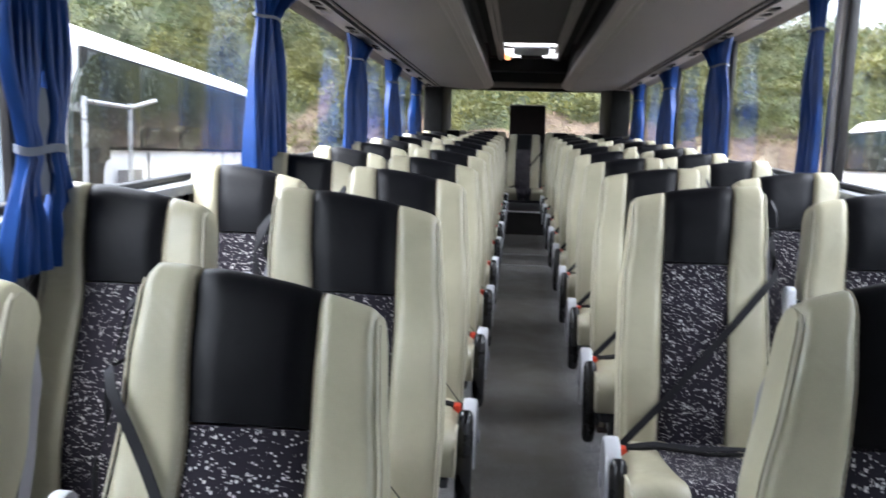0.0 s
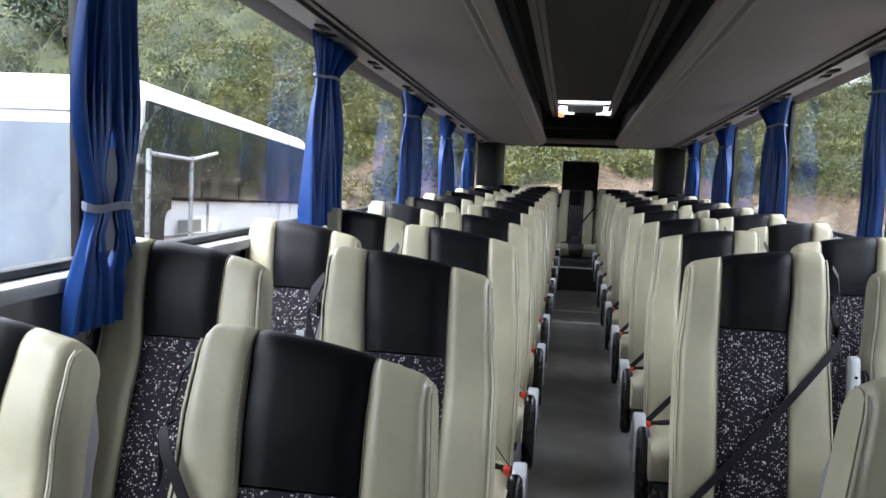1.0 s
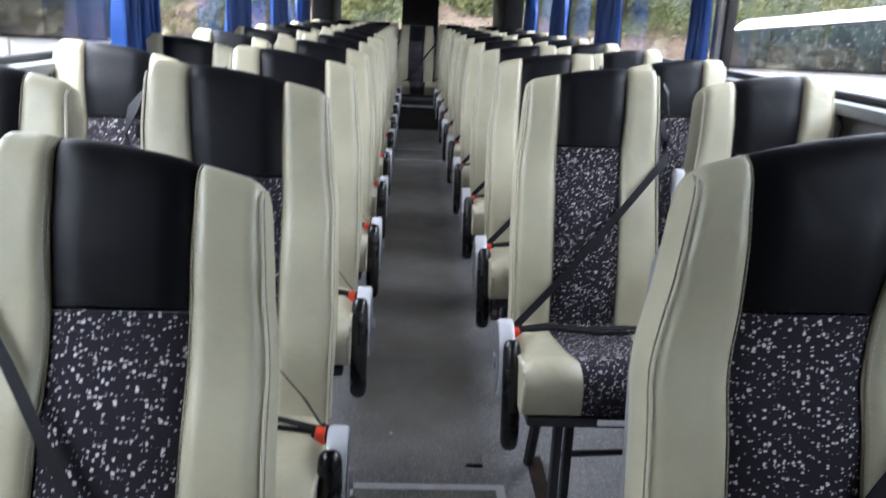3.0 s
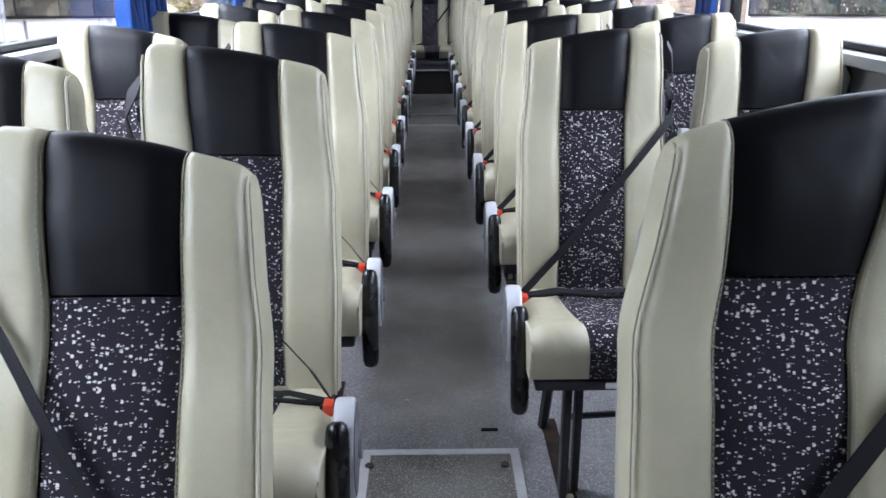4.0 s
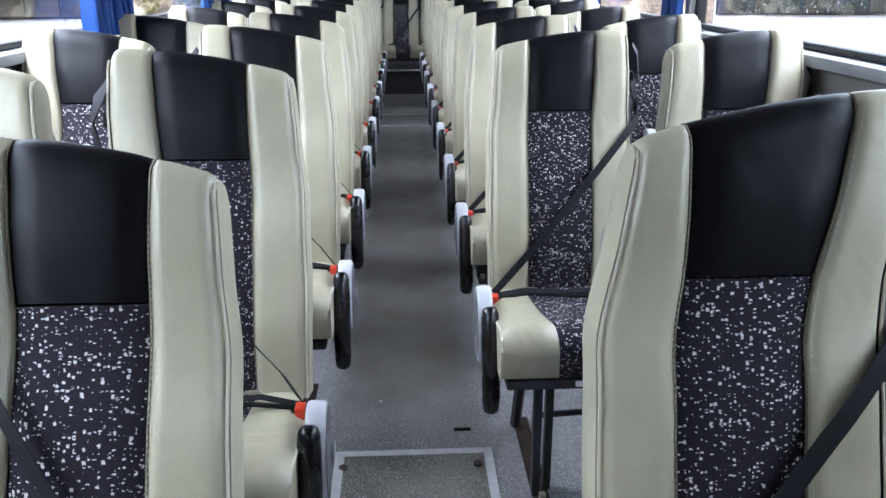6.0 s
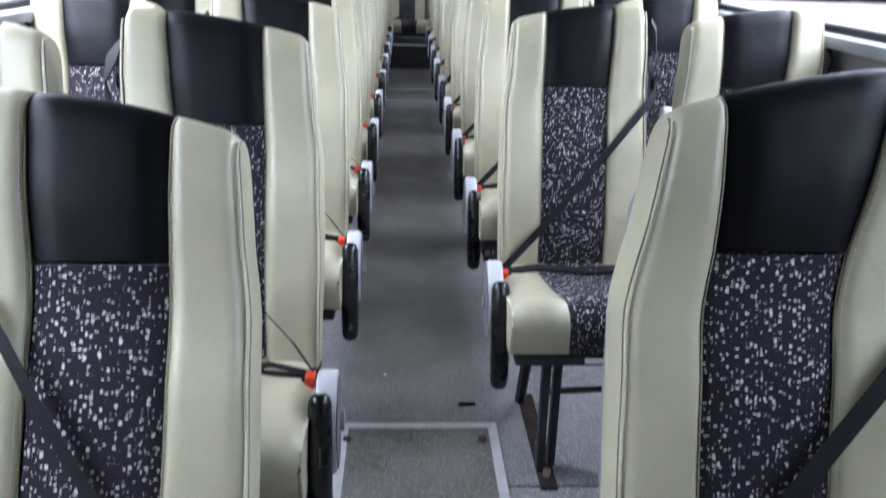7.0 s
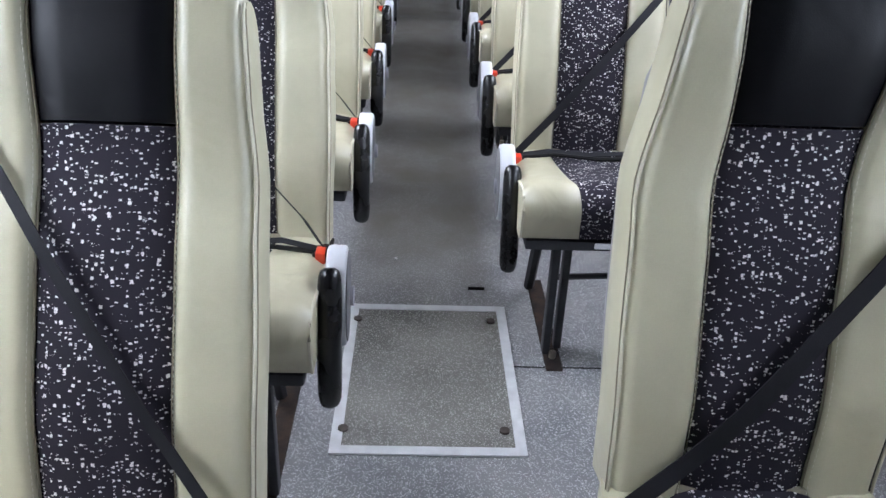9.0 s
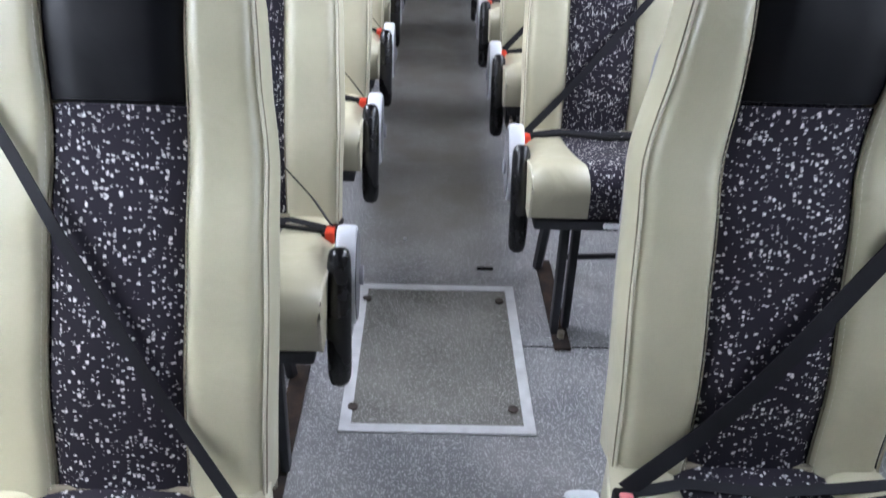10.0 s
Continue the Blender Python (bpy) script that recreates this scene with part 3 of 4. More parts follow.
part("diffuser", box(0.11, 0.25, 0.30, 0.52, -0.03, -0.002, 0.006), M_LAMP, lamp, "bright white translucent slot")
part("cover", box(-0.17, 0.17, 0.09, 0.36, -0.055, -0.02, 0.02), M_SILVER, lamp, "pale grey centre cover")
part("pilot_lamp", box(-0.255, -0.20, 0.42, 0.56, -0.05, -0.03, 0.006), M_LAMPRED, lamp, "small orange lamp")


# ---- seats ----
CREASE = 0.46          # height where backrest and cushion meet
FRONT = [(0.0, 0.0), (0.16, -0.022), (0.32, -0.014), (0.47, 0.002), (0.58, -0.004), (0.66, 0.004)]


def seat(side, lean, flare=0.014, aisle=True, belt="hang", buckle=None, spot=(0, 0), sway=0.008, web=0.019, taper=0.0, arm=(0.0, 0.0), slope=0.1325, tall=0.014, broad=1.0, stitched=False, bare=False):
    """A coach seat facing the front. side: -1 or 1, the window lies that way. lean: degrees of the backrest from upright."""
    c, sn = math.cos(radians(lean)), math.sin(radians(lean))
    root = thing("coach_seat", "", "seat", (spot[0], spot[1], 0), "rows of coach seats")

    def place(x, d, h):
        """x towards the window, d backwards from the front face, h along the backrest."""
        return (side * (x + sway * max(0.0, h - 0.42) / 0.28), d * c + h * sn, CREASE + h * c - d * sn)

    def kh(x, h):
        if h < 0.5:
            return h
        # the top edge is an arch that falls towards the aisle and rounds off at both corners
        rise = tall + slope * x - 0.43 * x * x * (1 if slope else 0.3) - max(0.0, abs(x) - 0.148) ** 2 * 26
        return h + (h - 0.5) / 0.2 * rise

    def path(v, top):
        """Front line of the backrest: up to the top and over it."""
        if v < 0.8:
            h = v / 0.8 * 0.655
            return curve_at(FRONT, h), h
        a = (v - 0.8) / 0.2 * math.radians(150)
        return 0.004 + 0.042 * (1 - math.cos(a)), 0.655 + 0.046 * math.sin(a)

    def inner(h, q=1):
        """Half width of the centre panel; it widens at the top on the window side."""
        return 0.083 + (flare if q > 0 else taper) * max(0.0, h - 0.5) / 0.2

    def outer(h, q=1):
        return curve_at([(0, 0.178), (0.2, 0.182), (0.42, 0.178), (0.55, 0.170), (0.7, 0.163)], h) + (flare * 0.7 * max(0.0, h - 0.5) / 0.2 if q > 0 else 0.0)

    def strip(xa, xb, v0, v1, puff, back, nu, nv):
        """A padded strip between two edges that are functions of h."""
        def f(u, v):
            d, h = path(v0 + (v1 - v0) * v, 0)
            x = xa(h) + (xb(h) - xa(h)) * u
            e = (1 - (2 * u - 1) ** 8)
            return place(x, d - puff * e + 0.006 * (1 - e), kh(x, h))

        def g(u, v):
            vv = v0 + (v1 - v0) * v
            d, h = path(vv, 0)
            x = xa(h) + (xb(h) - xa(h)) * u
            if vv > 0.8:
                return place(x, 0.06, kh(x, min(h, 0.655)))
            return place(x, d + back, kh(x, h))
        return slab(f, g, nu, nv)
    vb = 0.8 * 0.5 / 0.655
    part("backrest_panel", strip(lambda h: -inner(h, -1), inner, 0.0, vb, 0.006, 0.03, 6, 18), M_FLECK, root, "dark fabric panel with white flecks")
    part("headrest_panel", strip(lambda h: -inner(h, -1), inner, vb + 0.004, 1.0, 0.010, 0.03, 8, 18), M_BLACK, root, "smooth black leather head panel")
    for q in (-1, 1):
        bol = part("bolster", strip(lambda h: q * (inner(h, q) + 0.0015), lambda h: q * outer(h, q), 0.0, 1.0, 0.011, 0.04, 12, 28), M_CREAM, root, "cream leather side bolster")
        # side gusset behind the bolster edge

        def gus(dx, deep):
            def f(u, v):
                if v < 0.86:
                    d, h = path(0.8 * v / 0.86, 0)
                    d, d2 = d + 0.006, d + deep
                else:
                    a = (v - 0.86) / 0.14 * math.radians(86)
                    h = 0.655 + 0.043 * math.sin(a)
                    d, d2 = 0.010 + 0.041 * (1 - math.cos(a)), 0.051 + 0.041 * math.cos(a)
                hh = kh(q * outer(h, q), h)
                bulge = 0.007 * math.sin(math.pi * min(1, h / 0.7)) * math.sin(math.pi * min(1, u * 1.1))
                return place(q * (outer(h, q) + 0.002 + bulge + dx), d + u * (d2 - d), hh)
            return f
        part("gusset", slab(gus(0.0015, 0.088), gus(-0.03, 0.088), 5, 26), M_BLACK if aisle and q > 0 else M_CREAM, root,
             "black leather side of the backrest" if aisle and q > 0 else "cream leather side of the backrest")
        edge = []
        for k in range(25):
            d, h = path(0.86 * k / 24, 0)
            edge.append(place(q * (outer(h, q) + 0.002), d - 0.001, kh(q * outer(h, q), h)))
        part("piping", tube(edge, 0.0022, 6), M_PIPE, bol)
        edge2 = []
        for k in range(25):
            d, h = path(0.84 * k / 24, 0)
            edge2.append(place(q * (outer(h, q) + 0.0042), d + 0.0045, kh(q * outer(h, q), h)))
        part("seam", tube(edge2, 0.0010, 5), M_SEAM, bol, "dark worn seam beside the piping")
        stitch = []
        for k in range(27):
            d, h = path(0.92 * k / 26, 0)
            stitch.append(place(q * (inner(h, q) + 0.001), d + 0.002, kh(q * inner(h, q), h)))
        part("seam", tube(stitch, 0.0013, 5), M_SEAM, bol)

        if stitched:
            thread = bmesh.new()
            for k in range(84):
                d, h = path(0.015 + 0.90 * k / 84, 0)
                d2, h2 = path(0.015 + 0.90 * (k + 0.55) / 84, 0)
                xs = q * (inner(h, q) + 0.0045)
                tube([place(xs, d - 0.0065, kh(xs, h)), place(xs, d2 - 0.0065, kh(xs, h2))], 0.0004, 4, thread)
            part("stitching", thread, M_PIPE, bol, "pale row of stitches")

    # rear shell, a little wider than the padding towards the window
    def shell(d0, w):
        def f(u, v):
            h = 0.02 + 0.66 * v
            x = (2 * u - 1) * (outer(h) + w + (0.022 if u > 0.5 else -0.016) - 0.03 * max(0, v - 0.85) / 0.15)
            return place(x, d0 + 0.02 * math.sin(math.pi * v), kh(x, h) - 0.01)
        return f
    part("back_shell", slab(shell(0.075, 0.014), shell(0.125, 0.004), 8, 12), M_SHELL, root, "grey plastic backrest shell")
    part("crease_trim", tube([(side * x, 0.004, CREASE + 0.012) for x in np.linspace(-0.17, 0.17, 7)], 0.007, 6), M_SEAM, root)

    # cushion: fabric centre between cream leather sides
    def cush(xa, xb, inset):
        def f(u, v):
            x = xa(v) + (xb(v) - xa(v)) * u
            e = 0.010 * (1 - (2 * u - 1) ** 4) - 0.012 * max(0.0, abs(x) / 0.206 - 0.82) / 0.18 * max(0.0, abs(x) / 0.206 - 0.82) / 0.18
            if v < 0.62:
                t = v / 0.62
                return (side * x, 0.03 - 0.355 * t, CREASE + 0.008 + 0.045 * t * t + e)
            a = (v - 0.62) / 0.38
            if a < 0.5:
                g = a / 0.5 * math.pi / 2
                return (side * x, -0.325 - (0.05 + e) * math.sin(g), CREASE + 0.008 - 0.005 + 0.05 * math.cos(g) + e * math.cos(g))
            t = (a - 0.5) / 0.5
            return (side * x, -0.375 + 0.03 * t - e * (1 - t), CREASE + 0.003 - 0.082 * t)

        def g(u, v):
            x = xa(v) + (xb(v) - xa(v)) * u
            return (side * x, max(0.03 - 0.4 * v, -0.33) , CREASE - 0.085)
        return slab(f, g, 6, 20)
    ci = lambda v: 0.105 - 0.035 * v
    part("cushion_panel", cush(lambda v: -ci(v), ci, 0), M_FLECK, root, "dark flecked fabric cushion centre")
    for q in (-1, 1):
        cs = part("cushion_side", cush(lambda v: q * (ci(v) + 0.001), lambda v: q * (0.184 + 0.022 * min(1.0, v / 0.3)), 0), M_CREAM, root, "cream leather cushion side")
        edge3 = [(side * q * 0.182, 0.02, CREASE - 0.004), (side * q * 0.2045, -0.10, CREASE + 0.004), (side * q * 0.2045, -0.24, CREASE + 0.024), (side * q * 0.2045, -0.318, CREASE + 0.038),
                 (side * q * 0.2045, -0.352, CREASE + 0.030), (side * q * 0.2045, -0.366, CREASE + 0.004), (side * q * 0.2045, -0.345, CREASE - 0.078)]
        part("piping", tube(edge3, 0.0035, 6), M_PIPE, cs)
    part("seat_pan", box(-0.19, 0.19, -0.34, 0.05, CREASE - 0.115, CREASE - 0.088, 0.006), M_FRAME, root, "black steel seat pan")
    bare or part("front_rail", box(min(side * -0.02, side * 0.2), max(side * -0.02, side * 0.2), -0.345, -0.33, CREASE - 0.106, CREASE - 0.092, 0.002), M_ALU, root, "pale metal rail under the cushion")

    # buckle and belts
    bx, by, bz = (-0.176, -0.085, CREASE + 0.018) if side < 0 else (-0.180, -0.075, CREASE + 0.015)
    buc = part("buckle", box(side * bx - 0.015, side * bx + 0.015, by - 0.012, by + 0.028, bz - 0.055, bz + 0.010, 0.004), M_DARK, root, "black buckle housing")
    part("buckle_button", box(side * bx - 0.009, side * bx + 0.009, by - 0.016, by + 0.016, bz - 0.012, bz + 0.0135, 0.003), buckle or M_ORANGE, buc,
         "faded red release button" if buckle else "orange release button")
    hookx = 0.208
    up = place(hookx, 0.085, 0.60)
    if belt != "hang":
        hw, ha = belt
        pts, acr = [], []
        for k in range(15):
            x = 0.20 - 0.285 * k / 14
            h = max(0.03, min(0.60, ha + (hw - ha) * (x + 0.083) / 0.166))
            lift = -0.022 - 0.006 * math.sin(math.pi * k / 14)
            pts.append(place(x, curve_at(FRONT, h) + (lift if k else 0.0), h))
            acr.append(Vector(place(x - 0.75, 0, h + 0.65)) - Vector(place(x, 0, h)))
        pts = [Vector(up)] + pts + [Vector((side * bx, by + 0.02, bz + 0.012))]
        acr = [acr[0]] + acr + [acr[-1]]
        part("shoulder_belt", strap(pts, web, acr), M_BELT, root, "dark grey webbing drawn across the backrest")
        fall = [place(0.200, 0.070, 0.69), place(0.205, 0.040, 0.66), place(0.207, 0.030, 0.60), place(0.212, 0.018, 0.56), place(0.204, 0.022, 0.50), place(0.209, 0.012, 0.44), place(0.203, 0.03, 0.36)]
        part("belt_fall", strap(fall, 0.034, (side * 0.3, 1, 0.25)), M_BELT, root, "slack dark webbing beside the shoulder")
    else:
        pts = [place(hookx - 0.012, 0.075, 0.68), place(hookx - 0.002, 0.045, 0.64), place(hookx + 0.004, 0.020, 0.59), place(hookx - 0.006, 0.018, 0.53), place(hookx + 0.006, 0.0, 0.47), place(hookx - 0.004, -0.004, 0.41), place(hookx, -0.02, 0.3), place(hookx - 0.006, -0.02, 0.02)]
        part("shoulder_belt", strap(pts, 0.034, [(side * (0.75 if k % 2 else 0.25), 0.7, 0.2) for k in range(len(pts))]), M_BELT, root, "dark webbing hanging beside the backrest")
        tongue = place(hookx + 0.004, -0.014, 0.50)
        part("belt_tongue", box(tongue[0] - 0.011, tongue[0] + 0.011, tongue[1] - 0.006, tongue[1] + 0.002, tongue[2] - 0.022, tongue[2] + 0.022, 0.003), M_DARK, root, "black belt tongue with a metal tip")
        part("tip", box(tongue[0] - 0.008, tongue[0] + 0.008, tongue[1] - 0.003, tongue[1], tongue[2] + 0.020, tongue[2] + 0.038, 0.001), M_SILVER, root, "bright metal belt tip")
        pts = [place(-0.02, -0.03, 0.2), place(-0.08, -0.045, 0.13), place(-0.14, -0.05, 0.06), (side * bx, by + 0.01, bz + 0.02)]
        part("belt_end", strap(pts, 0.016, (side * 0.6, 0, 0.8)), M_BELT, root, "thin black belt end across the lower backrest")
    part("belt_guide", box(side * hookx - 0.008, side * hookx + 0.006, up[1] - 0.012, up[1] + 0.022, up[2] - 0.016, up[2] + 0.018, 0.005), M_DARK, root, "black belt guide")
    pts = [(side * (bx + 0.01), max(by + 0.02, -0.062), CREASE + 0.022), (side * -0.10, -0.045, CREASE + 0.03), (side * 0.0, -0.055, CREASE + 0.026),
           (side * 0.1, -0.05, CREASE + 0.03), (side * 0.19, -0.03, CREASE + 0.02)]
    part("lap_belt", strap(pts, 0.013 if side < 0 else 0.015, (0, 0.8, 0.35)), M_BELT, root, "dark lap belt lying across the cushion")
    pts = [(side * (bx + 0.01), by + 0.005, bz + 0.006), (side * -0.09, -0.085, CREASE + 0.036), (side * 0.02, -0.095, CREASE + 0.030), (side * 0.19, -0.05, CREASE + 0.02)]
    part("belt_stem", tube(pts, 0.005, 6), M_DARK, root)

    # armrest on the aisle side, folded down
    ax = (-0.240 if side < 0 else -0.229) if aisle else -0.232
    if aisle:
        ax += arm[0]
        az = CREASE + arm[1] - (0.014 if side < 0 else 0.008)
        out = []
        for k in range(22):
            a = k / 22 * math.tau
            rr = 1 + 0.08 * math.cos(2 * a)
            out.append(((-0.165 if side < 0 else -0.150) + 0.055 * rr * math.cos(a) + 0.02 * math.sin(a), az - 0.012 + 0.105 * rr * math.sin(a)))
        bra = part("armrest_bracket", extrude_yz(out, side * ax - 0.020, side * ax + 0.020, 0.008), M_SILVER, root, "silver grey armrest bracket")
        part("bracket_groove", extrude_yz([(y * 0.93 - (0.0115 if side < 0 else 0.0105), az - 0.012 + (z - az + 0.012) * 0.9) for y, z in out],
                                          side * (ax - 0.0214), side * (ax - 0.020)), M_BUSGREY, bra)
        part("pivot_cap", disc((side * (ax - 0.022), -0.135, az - 0.03), (1, 0, 0), 0.020, 0.008), M_SHELL, bra, "round grey pivot cap")
        px = ax + 0.009
        lift = 0.013 if side < 0 else 0.0
        top, bot = Vector((side * px, -0.207, az + 0.060 + lift)), Vector((side * (px - 0.002), -0.288, az - 0.196 + lift))
        pts = [top.lerp(bot, t) + Vector((0, -0.012 * math.sin(math.pi * t), 0)) for t in (0, 0.02, 0.06, 0.14, 0.3, 0.5, 0.7, 0.86, 0.94, 0.98, 1)]
        pad = part("armrest_pad", tube(pts, [0.011, 0.018, 0.0215, 0.023, 0.0235, 0.0235, 0.0235, 0.023, 0.0215, 0.018, 0.011], 14, flat=1.1), M_RUBBER, root, "black foam armrest pad")
        # legs and floor rail
        lx = side * -0.085
        rail = part("floor_rail", box(lx - 0.022, lx + 0.022, -0.36, 0.10, 0.0, 0.010, 0.002), M_RUST, root, "rusty steel floor rail")
        part("leg", box(lx - 0.026, lx - 0.006, -0.30, -0.262, 0.010, CREASE - 0.112, 0.004), M_FRAME, root, "dark steel leg")
        part("leg", box(lx + 0.008, lx + 0.028, -0.272, -0.24, 0.010, CREASE - 0.112, 0.004), M_FRAME, root, "dark steel leg")
        part("leg", tube([(lx - 0.02, 0.06, 0.010), (lx - 0.02, -0.02, 0.2), (lx - 0.02, -0.06, CREASE - 0.1)], 0.016, 6), M_FRAME, root, "dark steel leg")
        part("cross_bar", tube([(lx + side * 0.02, -0.16, 0.17), (side * 0.16, -0.14, 0.17), (side * 0.19, -0.12, 0.30)], 0.009, 6), M_FRAME, root, "thin dark cross bar")
        part("pan_bracket", box(min(side * 0.10, side * 0.15), max(side * 0.10, side * 0.15), -0.30, -0.20, CREASE - 0.20, CREASE - 0.114, 0.01), M_FRAME, root, "dark steel bracket under the pan")
        for yy in (-0.31, -0.18):
            part("bolt", disc((lx, yy, 0.016), (0, 0, 1), 0.010, 0.014, 6), M_BOLT, rail, "zinc floor bolt")
    elif not bare:
        up_x, up_h = (-0.300, 0.385) if side < 0 else (ax, 0.435)
        out = []
        for k in range(20):
            a = k / 20 * math.tau
            e = 1 if math.sin(a) > 0 else -1
            _, py, pz = place(0, 0.005 + 0.022 * math.cos(a), (up_h if e > 0 else 0.05) + 0.016 * math.sin(a))
            out.append((py, pz))
        bra = part("armrest_bracket", extrude_yz(out, side * up_x - 0.0125, side * up_x + 0.0125, 0.005), M_SILVER, root, "silver armrest folded upright between the seats")
        for hh_ in (up_h - 0.065, up_h - 0.04):
            hx, hy, hz = place(0, -0.0175, hh_)
            part("screw_hole", disc((side * up_x, hy, hz), (0, 1, 0), 0.0042, 0.004, 10), M_DARK, bra, "small dark screw hole")
        part("armrest_pad", tube([place(up_x + 0.028, 0.015, h_) for h_ in (0.04, 0.06, 0.2, up_h - 0.08, up_h - 0.04, up_h - 0.02)], [0.012, 0.019, 0.020, 0.020, 0.017, 0.008], 10), M_RUBBER, root, "black armrest pad")
        part("wall_rail", box(min(side * 0.12, side * 0.235), max(side * 0.12, side * 0.235), -0.3, 0.0, CREASE - 0.14, CREASE - 0.115, 0.004), M_FRAME, root)
        part("leg", box(side * -0.02 - 0.015, side * -0.02 + 0.015, -0.2, -0.16, 0.0, CREASE - 0.112, 0.004), M_FRAME, root, "dark steel leg")
    fixed = ("armrest", "bracket", "pivot", "leg", "floor", "bolt.", "cross", "pan_", "screw", "wall")
    for ob in root.children_recursive:
        if ob.data and ob.name != "bolt" and not ob.name.startswith(fixed):
            # the cushion keeps its aisle edge beside the armrest
            low = "cushion" in ob.name or "cushion" in ob.parent.name or ob.name.startswith("seat_pan")
            ob.data.transform(Matrix.Translation((side * 0.206 * (broad - 1) if low else 0, 0, 0)) @ Matrix.Diagonal((broad, 1, 1, 1)))
    return root


LX, RX, SP, LSP = -0.405, 0.420, 0.49, 0.535
LLEAN, LLEAN1, RLEAN = 17.5, 24.5, 13.8
LAB_A = "cream and black leather aisle seat, flecked fabric"
LAB_R = "cream and black leather seat of the rear bench"
LAB_W = "cream and black leather window seat with flecked fabric centre"


def label(ob, text):
    ob["label"] = text
    return ob


# left rows
la = label(seat(-1, LLEAN1, arm=(0.008, 0.05), web=0.015, slope=0.17, tall=0.011, stitched=True, belt=(0.38, 0.115), spot=(LX, 0.865)), LAB_A + ", belt drawn across")
lb = label(seat(-1, LLEAN, broad=1.10, tall=0.026, slope=0.165, flare=0.012, arm=(0.006, 0.0), belt="hang", spot=(LX - 0.006, 1.64)), LAB_A)
lw = label(seat(-1, LLEAN, broad=1.08, tall=0.024, slope=0.155, aisle=False, belt="hang", spot=(LX - LSP, 1.64)), LAB_W)
label(seat(-1, LLEAN1, broad=1.04, tall=0.014, aisle=False, belt="hang", spot=(LX - LSP - 0.01, 0.875)), LAB_W + ", leaning back")
LROWS = [1.64 + 0.8 * k for k in range(1, 10)]
for y in LROWS:
    copy_thing(lb, pose(LX - 0.002, y, 0))
    copy_thing(lw, pose(LX - LSP + 0.01, y, 0))
# right rows
ra = label(seat(1, RLEAN, flare=0.022, sway=0.045, web=0.026, stitched=True, taper=0.020, slope=0.18, tall=0.017, arm=(-0.022, 0.012), belt=(0.285, 0.075), buckle=M_PINK, spot=(RX - 0.003, 0.925)), LAB_A + ", belt drawn across")
rb = label(seat(1, RLEAN, broad=1.06, flare=0.006, arm=(0.002, 0.0), belt=(0.33, 0.12), spot=(RX + 0.006, 2.19)), LAB_A + ", belt drawn across")
rw_ = label(seat(1, RLEAN, broad=1.06, aisle=False, belt="hang", spot=(RX + SP, 2.19)), LAB_W)
copy_thing(rw_, pose(RX + SP, 0.925, 0))
RROWS = [2.19 + 0.8 * k for k in range(1, 9)]
for y in RROWS:
    copy_thing(rb, pose(RX + 0.006, y, 0))
    copy_thing(rw_, pose(RX + SP, y, 0))
# rear bench of five places; the middle one faces down the aisle
rear = label(seat(1, RLEAN, aisle=False, bare=True, slope=0.0, tall=0.0, broad=1.1, flare=0.0, belt=(0.30, 0.05), spot=(-0.005, 9.92)), "cream and black leather middle seat of the rear bench, belted")
rear.location.z = -0.01
for x in (-0.895, -0.42, 0.43, 0.905):
    copy_thing(rear, pose(x, 9.98, 0.02))["label"] = LAB_R


